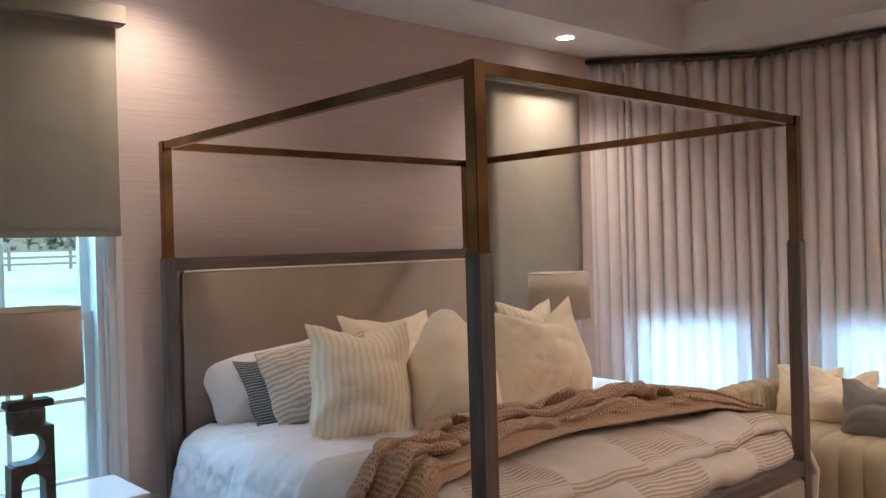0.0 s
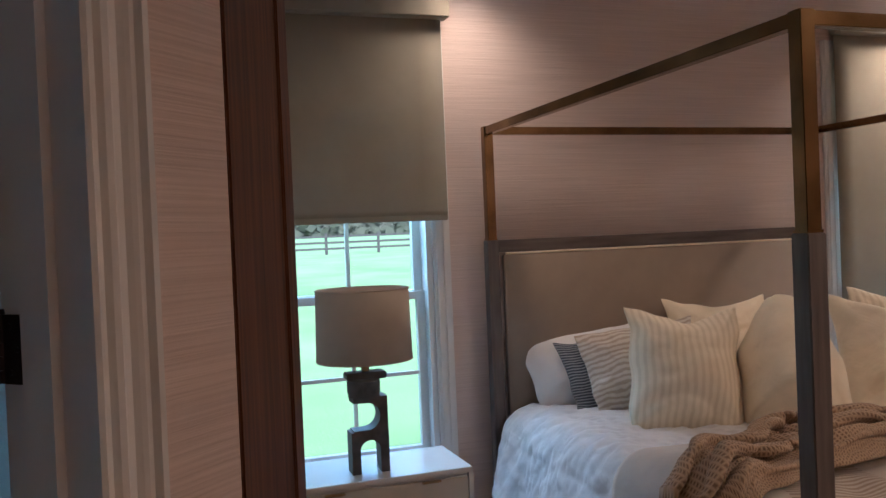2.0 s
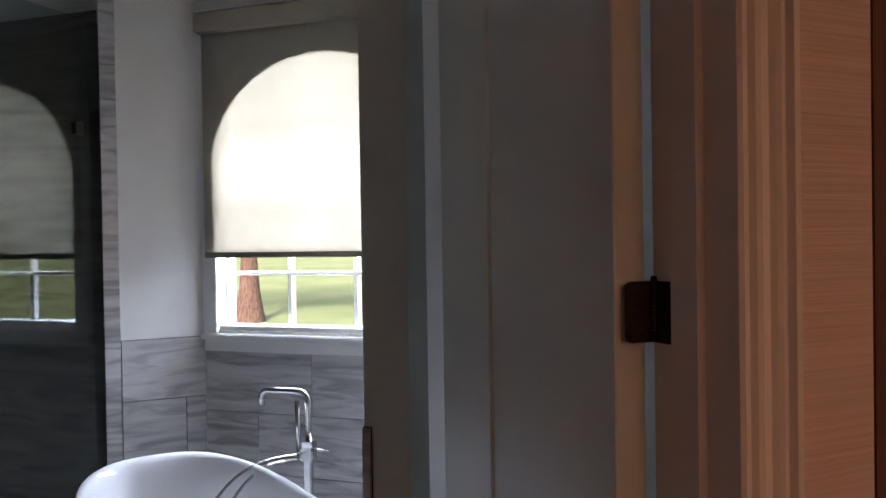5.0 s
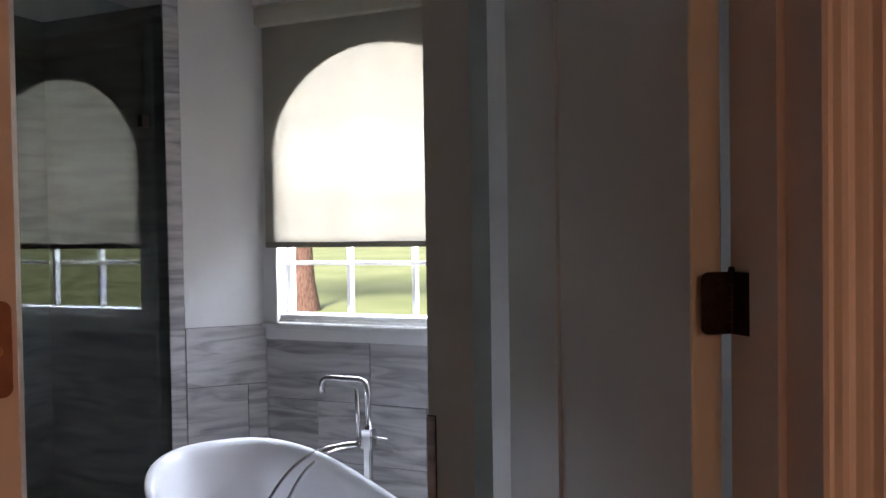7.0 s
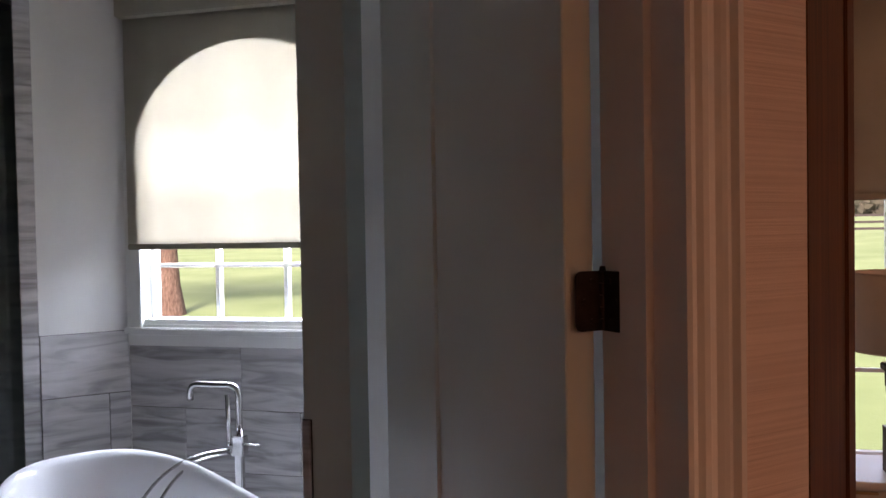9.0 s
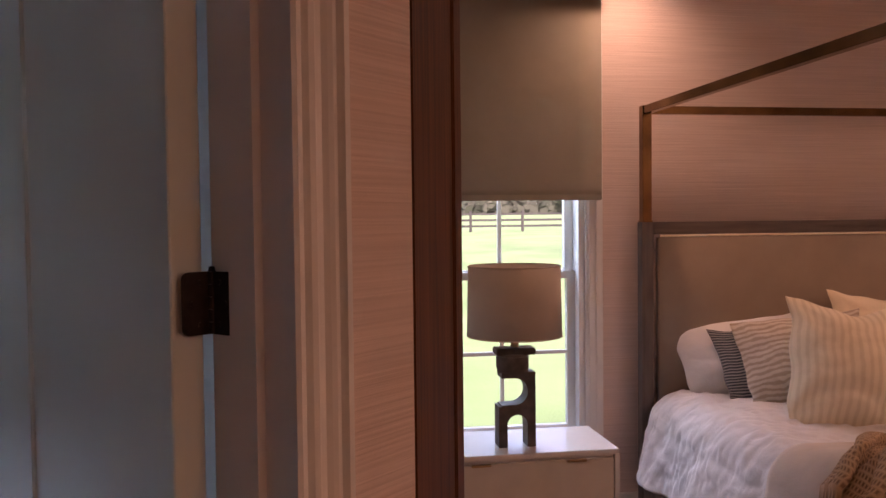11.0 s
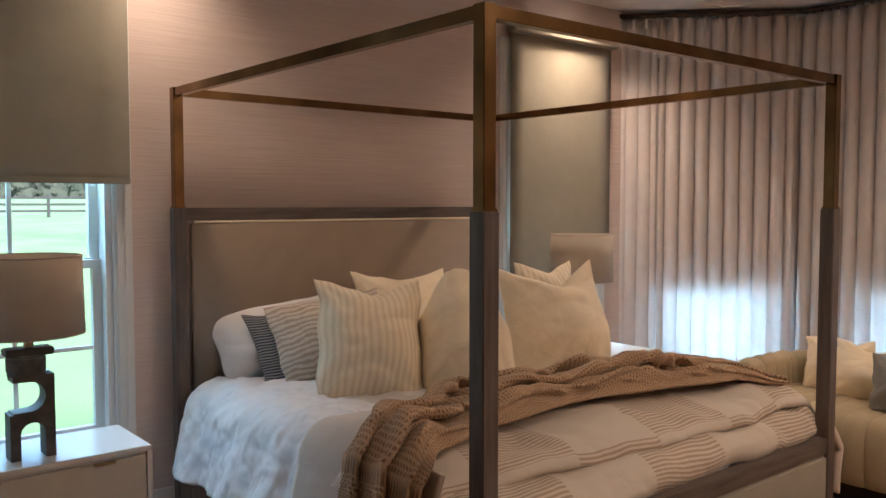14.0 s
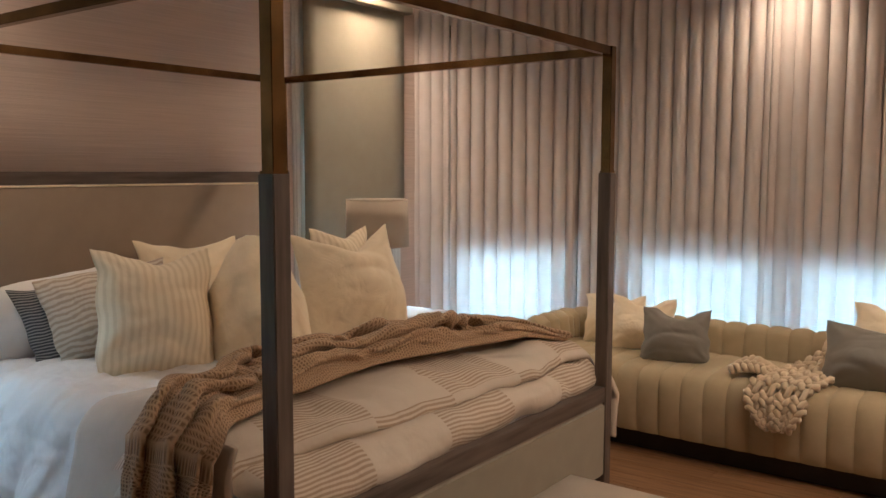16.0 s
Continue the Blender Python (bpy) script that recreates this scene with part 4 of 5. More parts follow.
def arch_block(bm, w, d, z0, z1, hole_w, hole_top, steps=16):
    """A slab with a round-headed hole through it."""
    r = hole_w / 2
    zc = hole_top - r
    arc = [(-r * math.cos(math.pi * k / steps), zc + r * math.sin(math.pi * k / steps)) for k in range(steps + 1)]
    top = [(-w / 2 + w * k / steps, z1) for k in range(steps + 1)]
    chain_slab(bm, [(-r, z0)] + arc + [(r, z0)], [(-w / 2, z0)] + top + [(w / 2, z0)], d)


def bite_block(bm, x0, x1, d, z0, z1, cx, cz, r, steps=16):
    """A slab with a round bite out of its low-x side."""
    arc = [(cx + r * math.cos(a), cz + r * math.sin(a)) for a in [-math.pi / 2 + math.pi * k / steps for k in range(steps + 1)]]
    inner = [(x0, z0), (x0, cz - r - 0.001)] + arc + [(x0, cz + r + 0.001), (x0, z1)]
    chain_slab(bm, inner, [(x1, z) for _, z in inner], d)


def table_lamp(m, label):
    lamp = thing("table_lamp", m, label, "table lamp", "bedside lamps")
    bm = bmesh.new()
    arch_block(bm, 0.155, 0.085, 0.0, 0.17, 0.085, 0.135)
    part("foot_block", bm, M_BASECLAY, lamp, "arched dark stoneware foot")
    # middle block with a round bite from one side
    bm = bmesh.new()
    bite_block(bm, -0.065, 0.077, 0.085, 0.17, 0.31, -0.01, 0.232, 0.055)
    part("middle_block", bm, M_BASECLAY, lamp)
    bm = bmesh.new()
    cyl(bm, 0.066, 0.062, 0.31, 0.325, x=-0.01, seg=32)
    cyl(bm, 0.068, 0.068, 0.325, 0.375, x=-0.01, seg=32)
    cyl(bm, 0.060, 0.055, 0.375, 0.385, x=-0.01, seg=32)
    part("drum", bm, M_BASECLAY, lamp)
    bm = bmesh.new()
    box(bm, -0.085, 0.08, -0.042, 0.042, 0.382, 0.41, bevel=0.004)
    part("cap_slab", bm, M_BASECLAY, lamp)
    bm = bmesh.new()
    cyl(bm, 0.006, 0.006, 0.41, 0.74, seg=12)
    cyl(bm, 0.017, 0.017, 0.412, 0.43, seg=16)
    part("stem", bm, M_GOLD, lamp, "brass stem")
    bm = bmesh.new()
    cyl(bm, 0.196, 0.190, 0.46, 0.748, seg=64, caps=False)
    sh = part("shade", bm, M_LAMPSHADE, lamp, "beige linen drum shade", smooth=True, thick=0.003)
    for z, rr in ((0.46, 0.197), (0.748, 0.191)):
        bm = bmesh.new()
        tube(bm, [(rr * math.cos(a), rr * math.sin(a), z) for a in [2 * math.pi * k / 48 for k in range(49)]], 0.003, 6)
        part("rim", bm, M_LAMPSHADE, sh)
    return lamp


lm = table_lamp(pose(0.972, 3.55, 0.58, 0, 0, 0), "table lamp with linen drum shade on sculpted dark stoneware base")
copy_thing(lm, pose(4.17, 3.66, 0.58, 0, 0, 0))


# ---------------------------------------------------------------- sofa, cushions, bench
def sofa():
    s = thing("channel_sofa", pose(0, 0, 0), "low cream velvet sofa with upright channel tufting", "sofa")
    y0, y1 = 0.35, 2.72
    nch = 20
    pitch = (y1 - y0) / nch

    def scallop(k):
        return abs(math.sin(math.pi * k)) ** 0.5
    sec = [(4.40, 0.115), (4.385, 0.15), (4.375, 0.25), (4.375, 0.34), (4.385, 0.40), (4.41, 0.435), (4.46, 0.452), (4.6, 0.458), (4.8, 0.458), (5.0, 0.455)]
    for c in range(nch):
        bm = bmesh.new()

        def f(u, v):
            k = v * (len(sec) - 1)
            i = min(int(k), len(sec) - 2)
            t = k - i
            x = sec[i][0] * (1 - t) + sec[i + 1][0] * t
            z = sec[i][1] * (1 - t) + sec[i + 1][1] * t
            b = scallop(u) * 0.016 * (0.35 + 0.65 * max(0, 1 - max(0, x - 4.45) / 0.3))
            nx, nz = (-1, 0.1) if z < 0.40 else ((-0.6, 0.8) if x < 4.45 else (0, 1))
            return (x + nx * b, y0 + (c + u) * pitch, z + nz * b)
        grid(bm, 10, 18, f)
        part("seat_channel", bm, M_SOFA, s, smooth=True)
    bm = bmesh.new()
    box(bm, 4.405, 5.02, y0 + 0.01, y1 - 0.01, 0.125, 0.43, bevel=0.02)
    part("seat_frame", bm, M_SOFA, s)
    # back that curves into both arms
    path = [(4.52, y1 + 0.02), (4.75, y1 + 0.03)]
    path += [(4.88 + 0.22 * math.sin(a), y1 - 0.19 + 0.22 * math.cos(a)) for a in [math.pi / 2 * k / 6 for k in range(7)]]
    path += [(5.10, 2.3), (5.10, 1.6), (5.10, 0.9)]
    path += [(4.88 + 0.22 * math.cos(a), y0 + 0.19 - 0.22 * math.sin(a)) for a in [math.pi / 2 * k / 6 for k in range(7)]]
    path += [(4.52, y0 - 0.02)]
    pv = [Vector((x, y, 0)) for x, y in path]
    cum = [0.0]
    for a, b in zip(pv, pv[1:]):
        cum.append(cum[-1] + (b - a).length)

    def at(d):
        for i in range(len(pv) - 1):
            if d <= cum[i + 1] or i == len(pv) - 2:
                t = (d - cum[i]) / (cum[i + 1] - cum[i])
                dr = (pv[i + 1] - pv[i]).normalized()
                return pv[i].lerp(pv[i + 1], t), Vector((-dr.y, dr.x, 0))
    n = 28
    sec2 = [(-0.065, 0.13), (-0.068, 0.35), (-0.068, 0.50), (-0.055, 0.585), (-0.02, 0.622), (0.02, 0.622), (0.055, 0.585), (0.066, 0.50), (0.066, 0.13)]
    for c in range(n):
        bm = bmesh.new()

        def f(u, v):
            p, nrm = at((c + u) / n * cum[-1])
            k = v * (len(sec2) - 1)
            i = min(int(k), len(sec2) - 2)
            t = k - i
            o = sec2[i][0] * (1 - t) + sec2[i + 1][0] * t
            z = sec2[i][1] * (1 - t) + sec2[i + 1][1] * t
            b = scallop(u) * 0.016
            o += b * (-1 if o < 0 else 1) * (1 if abs(o) > 0.03 else 0.2)
            q = p - nrm * o
            return (q.x, q.y, z + (b if z > 0.58 else 0))
        grid(bm, 9, 20, f)
        part("back_channel", bm, M_SOFA, s, smooth=True)
    for d, flip in ((0.0, -1), (cum[-1] * 0.9999, 1)):
        bm = bmesh.new()
        p, nrm = at(d)
        end = Vector((nrm.y, -nrm.x, 0)) * flip
        ring = [[bm.verts.new(p - nrm * o * k + end * e + Vector((0, 0, 0.38 + (z - 0.38) * k))) for o, z in sec2] for k, e in ((1.0, 0.0), (0.9, 0.012), (0.6, 0.022), (0.2, 0.026))]
        for r0, r1 in zip(ring, ring[1:]):
            for k in range(len(sec2)):
                bm.faces.new((r0[k], r0[(k + 1) % len(sec2)], r1[(k + 1) % len(sec2)], r1[k]))
        bm.faces.new(ring[-1])
        bmesh.ops.recalc_face_normals(bm, faces=bm.faces)
        part("arm_end", bm, M_SOFA, s, smooth=True)
    # dark block stands in for the shade in the gap below the seat
    bm = bmesh.new()
    box(bm, 4.47, 5.05, y0 + 0.06, y1 - 0.06, 0.0, 0.12, bevel=0.004)
    part("gap_block", bm, M_DARK, s, "dark block filling the shaded gap under the sofa")


sofa()
CG = "cushions on the sofa"
pillow("cushion", 0.38, 0.33, 0.14, M_CREAM, pose(4.90, 2.40, 0.445, -20, 0, -75), "cream linen cushion in the sofa corner", 21, 0.14, CG, "cushion")
pillow("cushion", 0.40, 0.35, 0.14, M_CREAM, pose(4.83, 2.20, 0.445, -24, 0, -80), "cream linen cushion behind a grey one", 22, 0.16, CG, "cushion")
pillow("cushion", 0.38, 0.32, 0.14, M_GREY, pose(4.62, 1.90, 0.455, -22, 0, -72), "soft grey wool cushion", 23, 0.16, CG, "cushion")
pillow("cushion", 0.50, 0.42, 0.16, M_CREAM, pose(4.86, 0.84, 0.445, -22, 3, -84), "cream linen cushion behind a grey one", 24, 0.16, CG, "cushion")
pillow("cushion", 0.52, 0.36, 0.16, M_GREY, pose(4.60, 0.90, 0.455, -26, -4, -92), "wide soft grey wool cushion", 25, 0.10, CG, "cushion")


def knit_throw():
    """A chunky hand-knit throw: rows of thick looped yarn lying over back, seat and front edge."""
    t = thing("chunky_throw", pose(0, 0, 0), "chunky hand-knit cream wool throw over the sofa seat", "throw")

    def surf(a, b):
        # a: 0 at the back to 1 over the front edge; b: across
        pts = [(5.03, 0.66), (4.95, 0.53), (4.84, 0.485), (4.65, 0.478), (4.50, 0.478), (4.40, 0.462), (4.352, 0.40), (4.345, 0.33), (4.345, 0.27)]
        k = max(0.0, min(0.9999, a)) * (len(pts) - 1)
        i = int(k)
        u = k - i
        x = pts[i][0] * (1 - u) + pts[i + 1][0] * u
        z = pts[i][1] * (1 - u) + pts[i + 1][1] * u
        mid = 1.09 + 0.20 * min(1, a * 1.5) - 0.03 * max(0, a - 0.7)
        half = 0.075 + 0.075 * math.sin(min(1.0, a * 1.15) * math.pi * 0.75)
        y = mid + half * (2 * b - 1) * (1 - 0.5 * max(0, a - 0.8) / 0.2)
        lift = 0.012 + 0.014 * abs(math.sin(b * 7 + a * 5))
        return Vector((x - (lift if z < 0.44 else 0.0), y, z + (lift if z >= 0.44 else 0)))
    rows = 8
    for r in range(rows):
        bm = bmesh.new()
        b0 = (r + 0.5) / rows
        pts = []
        n = 150
        for k in range(n + 1):
            a = 0.02 + 0.96 * k / n
            ph = 2 * math.pi * a * 15
            p = surf(a + 0.014 * math.sin(2 * ph), b0 + 0.045 * math.sin(ph))
            p.z += 0.007 * math.cos(ph + r * math.pi)
            p.x -= 0.004 * math.cos(ph + r * math.pi)
            pts.append(p)
        tube(bm, pts, 0.0150, 7)
        part("yarn", bm, M_KNIT, t, smooth=True)
    # the bunched end that lies on the seat
    for r in range(5):
        bm = bmesh.new()
        pts = []
        for k in range(61):
            a = k / 60
            ph = 2 * math.pi * a * 6
            pts.append(Vector((4.50 + 0.03 * r - 0.02 * a + 0.016 * math.sin(ph), 1.36 + 0.19 * a, 0.50 + 0.05 * math.sin(a * 3.1) * (1 - abs(r - 2) / 3.5) + 0.012 * math.cos(ph + r * 2))))
        tube(bm, pts, 0.0150, 7)
        part("yarn", bm, M_KNIT, t, smooth=True)


knit_throw()


def bench():
    b = thing("foot_bench", pose(0, 0, 0), "pale upholstered bench with rounded corners at the bed foot", "bench")
    bm = bmesh.new()
    box(bm, 1.95, 2.84, 1.06, 1.61, 0.13, 0.45, bevel=0.05, seg=5)
    part("upholstery", bm, M_BENCH, b, smooth=True)
    for x in (2.03, 2.76):
        for y in (1.13, 1.54):
            bm = bmesh.new()
            cyl(bm, 0.016, 0.022, 0, 0.14, x=x, y=y, seg=14)
            part("leg", bm, M_DARK, b)


bench()

# ---------------------------------------------------------------- bathroom door
HX, HY = 0.0075, 1.248
DOOR = pose(HX, HY, 0, 0, 0, 129.5)       # x from the hinges to the latch edge
door = thing("bathroom_door", DOOR, "white painted panel door standing open into the bathroom", "door")


def panel_door(w, h, t):
    bm = bmesh.new()
    sl, sh, tr, br = 0.228, 0.02, 0.14, 0.22
    y0, y1 = 0.0, t
    box(bm, 0, sh, y0, y1, 0.012, h, bevel=0.002, seg=1)
    box(bm, w - sl, w, y0, y1, 0.012, h, bevel=0.002, seg=1)
    box(bm, sh, w - sl, y0, y1, h - tr, h)
    box(bm, sh, w - sl, y0, y1, 0.012, br)
    part("door_frame", bm, M_DOOR, door)
    bm = bmesh.new()
    box(bm, sh, w - sl, y0 + 0.004, y1 - 0.004, br, h - tr)
    part("door_panel", bm, M_DOOR, door)
    for y, sg in ((y0, 1), (y1, -1)):
        bm = bmesh.new()
        box(bm, w - sl - 0.012, w - sl, min(y, y + sg * 0.004) - 0.002, max(y, y + sg * 0.004) + 0.002, br, h - tr, bevel=0.002)
        part("panel_bead", bm, M_DOOR, door)


panel_door(0.648, 2.44, 0.045)
bm = bmesh.new()
cyl(bm, 0.0224, 0.0224, 0.012, 2.44, x=0.648, y=0.0225, seg=28)
part("rounded_edge", bm, M_DOOR, door, smooth=True)
bm = bmesh.new()
box(bm, 0.658, 0.6735, 0.012, 0.043, 0.88, 0.94, bevel=0.001)
lp = part("latch_plate", bm, M_BRONZE, door, "dark bronze latch plate")
bm = bmesh.new()
box(bm, 0.6735, 0.682, 0.017, 0.029, 0.90, 0.92, bevel=0.002)
part("latch_bolt", bm, M_BRONZE, lp)


def hinge(z, m, leaf_a, leaf_b, label):
    """Two leaves with rounded corners, screws and a knuckle barrel. leaf_a, leaf_b: their turns about the pin."""
    h = thing("door_hinge", m @ pose(0, 0, z / 0.87), label, "hinge", "door hinges")
    for ang in (leaf_a, leaf_b):
        bm = bmesh.new()
        prof = [(0.0, -0.045)]
        for cx, cz, a0 in ((0.034, -0.035, -90), (0.034, 0.035, 0)):
            prof += [(cx + 0.010 * math.cos(radians(a0 + k * 15)), cz + 0.010 * math.sin(radians(a0 + k * 15))) for k in range(7)]
        prof += [(0.0, 0.045)]
        a = [bm.verts.new((x, 0, zz)) for x, zz in prof]
        b = [bm.verts.new((x, -0.0025, zz)) for x, zz in prof]
        n = len(prof)
        for i in range(n):
            bm.faces.new((a[i], a[(i + 1) % n], b[(i + 1) % n], b[i]))
        bm.faces.new(a)
        bm.faces.new(b[::-1])
        lf = part("leaf", bm, M_BRONZE, h, m=pose(0, 0, 0, 0, 0, ang))
        for sx, sz in ((0.018, -0.03), (0.030, 0.0), (0.018, 0.03)):
            for sy in (-0.0035, 0.001):
                bm = bmesh.new()
                cyl(bm, 0.0038, 0.0038, -0.001, 0.001, seg=12, m=pose(sx, sy, sz, 90, 0, 0))
                part("screw", bm, M_BRONZE, lf)
    bm = bmesh.new()
    for k in range(5):
        cyl(bm, 0.0065, 0.0065, -0.045 + k * 0.018 + 0.0006, -0.045 + (k + 1) * 0.018 - 0.0006, seg=14)
    cyl(bm, 0.005, 0.0035, 0.045, 0.052, seg=12)
    part("barrel", bm, M_BRONZE, h, smooth=False)


HINGE = pose(HX + 0.012, HY - 0.006, 0) @ Matrix.Diagonal((0.95, 0.95, 0.87, 1))
for z in (0.28, 1.424, 2.2):
    hinge(z, HINGE, 219.5, -45, "dark bronze butt hinge with rounded corners")

# plate on the opposite jamb
plate = thing("hinge_plate", DIAG @ pose(-0.816, 0.0945, 1.424), "antique copper hinge plate with three screws", "hinge plate")
bm = bmesh.new()
ring = []
for cx, cz, a0 in ((0.004, 0.034, 0), (-0.022, 0.034, 90), (-0.022, -0.034, 180), (0.004, -0.034, 270)):
    ring += [(cx + 0.008 * math.cos(radians(a0 + 18 * k)), cz + 0.008 * math.sin(radians(a0 + 18 * k))) for k in range(6)]
front = [bm.verts.new((x, -0.003, z)) for x, z in ring]
rear = [bm.verts.new((x, 0.0, z)) for x, z in ring]
bm.faces.new(front)
for k in range(len(ring)):
    bm.faces.new((front[k], rear[k], rear[(k + 1) % len(ring)], front[(k + 1) % len(ring)]))
bmesh.ops.recalc_face_normals(bm, faces=bm.faces)
part("plate", bm, M_PLATE, plate)
for sx, sz in ((-0.014, 0.033), (0.0, -0.002), (-0.010, -0.036)):
    bm = bmesh.new()
    cyl(bm, 0.005, 0.005, -0.001, 0.001, seg=14, m=pose(sx, -0.0035, sz, 90, 0, 0))
    part("screw", bm, M_GOLD, plate)


# ---------------------------------------------------------------- bathroom
def arch_wall():
    """The bathroom's window wall with a round-headed opening."""
    bm = bmesh.new()
    x0, x1, zb, zs = -2.42, -1.18, 1.06, 1.88
    xc, r = (x0 + x1) / 2, (x1 - x0) / 2
    prof = [(x0, zb), (x1, zb), (x1, zs)]
    prof += [(xc + r * math.cos(math.pi * k / 24), zs + 0.56 * math.sin(math.pi * k / 24)) for k in range(1, 24)]
    prof += [(x0, zs)]
    outer = [(-2.9, 0), (0.2, 0), (0.2, CEIL), (-2.9, CEIL)]
    for y, flip in ((BATH_Y, False), (BATH_Y + 0.18, True)):
        o = [bm.verts.new((x, y, z)) for x, z in outer]
        i = [bm.verts.new((x, y, z)) for x, z in prof]
        es = [bm.edges.new((o[k], o[(k + 1) % 4])) for k in range(4)] + [bm.edges.new((i[k], i[(k + 1) % len(i)])) for k in range(len(i))]
        bmesh.ops.triangle_fill(bm, use_beauty=True, edges=es)
        if not flip:
            inner_front = i
        else:
            for k in range(len(i)):
                bm.faces.new((inner_front[k], inner_front[(k + 1) % len(i)], i[(k + 1) % len(i)], i[k]))
    tagged(solid("wall_bath_north", bm, M_WHITE), "unseen white bathroom wall added to bounce daylight with an arched window", "wall", kind="structure")
    w = thing("window_6", pose(0, BATH_Y, 0), "white arched bathroom window with glazing bars", "window", kind="structure")
    bm = bmesh.new()
    for b in ((x0 - 0.06, x0 + 0.025, -0.03, 0.12, zb - 0.02, zs), (x1 - 0.025, x1 + 0.06, -0.03, 0.12, zb - 0.02, zs), (x0 + 0.025, x1 - 0.025, -0.012, 0.12, zb, zb + 0.035)):
        box(bm, *b, bevel=0.004)
    part("window_frame", bm, M_WHITE, w)
    bm = bmesh.new()
    box(bm, x0 - 0.07, x1 + 0.07, -0.045, 0.0, zb - 0.035, zb - 0.005, bevel=0.006)
    box(bm, x0 - 0.06, x1 + 0.06, -0.025, 0.0, zb - 0.095, zb - 0.037, bevel=0.005)
    box(bm, x0 + 0.02, x1 - 0.02, -0.02, 0.1, zb - 0.006, zb + 0.012, bevel=0.003)
    part("window_sill", bm, M_WHITE, w)
    # trim ring round the arch, added to stop light leaking past the shade
    bm = bmesh.new()
    prev = None
    for k in range(25):
        c, sn = math.cos(math.pi * k / 24), math.sin(math.pi * k / 24)
        ring = [bm.verts.new((xc + (r + o) * c, y, zs + (0.56 + o) * sn)) for o, y in ((-0.012, -0.03), (0.05, -0.03), (0.05, 0.0), (-0.012, 0.06))]
        if prev:
            for q in range(4):
                bm.faces.new((prev[q], prev[(q + 1) % 4], ring[(q + 1) % 4], ring[q]))
        else:
            bm.faces.new(ring)
        prev = ring
    bm.faces.new(prev)
    part("arch_leak_trim", bm, M_WHITE, w)
    for x in (-2.375, -2.017, -1.653, -1.29):
        bm = bmesh.new()
        box(bm, x - 0.011, x + 0.011, 0.05, 0.085, zb + 0.03, 2.30 if abs(x - xc) < 0.4 else 2.02)
        part("glazing_bar", bm, M_WHITE, w)
    for z in (1.357, 1.72, 2.05):
        bm = bmesh.new()
        box(bm, x0, x1, 0.052, 0.083, z - 0.010, z + 0.010)
        part("glazing_bar", bm, M_WHITE, w)
    return xc


arch_wall()
roller_shade(-2.455, -1.08, 2.575, 1.44, pose(0, BATH_Y, 0), M_SCREEN, "sheer roller shade over the arched window, glowing", y=-0.055)
window_light(-1.80, BATH_Y + 0.32, 2.0, 1.3, 1.1, 0, 72)
window_light(-1.78, BATH_Y + 0.50, 1.85, 1.3, 0.5, 0, 36, 50)
SLANT_BATH = pose(-2.775, 3.49, 0, 0, 0, 45)
struct("wall_bath_slanted", M_WHITE, (0, 0.42, 0.0, 0.12, 0, BATH_CEIL), m=SLANT_BATH, label="narrow white slanted wall beside the bathroom window", category="wall")
struct("stub_post", M_MARBLE, (-0.075, -0.002, -0.012, 0.14, 0, BATH_CEIL), m=SLANT_BATH, label="marble edge of the shower opening", category="trim", bevel=0.003)
struct("wall_bath_stub", M_STUB, (-0.704, -0.59, 1.90, 2.02, 0, BATH_CEIL), label="grey-green painted end of a short bathroom wall", category="wall")
struct("wall_bath_pier", M_WHITE, (-1.13, 0.13, 3.22, BATH_Y - 0.001, 0, BATH_CEIL), label="white wall pier beside the bathroom window", category="wall")
struct("crown", M_WHITE, (-2.5, 0.1, BATH_Y - 0.06, BATH_Y - 0.001, BATH_CEIL - 0.07, BATH_CEIL), label="white crown moulding", category="trim", bevel=0.01)
struct("wall_shower_back", M_SHADEDMARBLE, (-3.9, -2.72, 3.66, 3.76, 0, CEIL), label="veined marble shower wall", category="wall")
bm = bmesh.new()
lo = [bm.verts.new((x, y, -0.0098)) for x, y in ((-3.9, -2.86), (0.04, 1.08), (0.13, 1.3), (0.13, 4.2), (-3.9, 4.2))]
hi = [bm.verts.new((v.co.x, v.co.y, 0.0)) for v in lo]
bm.faces.new(lo[::-1])
bm.faces.new(hi)
for k in range(5):
    bm.faces.new((lo[k], lo[(k + 1) % 5], hi[(k + 1) % 5], hi[k]))
tagged(solid("bathroom_floor", bm, M_MARBLE), "veined marble bathroom floor", "floor", kind="structure")


def tiles(name, m, x0, x1, z1, tw, th, label):
    """Marble tiles in courses, with open joints, over a thin bed."""
    bed_ = struct(name, M_DARK, (x0, x1, -0.004, -0.001, 0, z1), m=m, label=label, category="wainscot")
    made = {}
    row, z = 0, z1
    while z > 0.01:
        za = max(0.0, z - th)
        x = x0 - (tw * 0.5 if row % 2 else 0)
        while x < x1 - 0.002:
            a, b = max(x, x0), min(x + tw, x1)
            if b - a > 0.01:
                key = (round(b - a, 3), round(z - za, 3))
                if key not in made:
                    bm = bmesh.new()
                    box(bm, 0.0015, b - a - 0.0015, -0.014, -0.004, 0.0015, z - za - 0.0015, bevel=0.0015, seg=1)
                    made[key] = solid("tile", bm, M_MARBLE)
                    o = made[key]
                else:
                    o = new("tile", made[key].data)
                o.parent = bed_
                o.matrix_basis = pose(a, 0, za)
            x += tw
        z = za
        row += 1


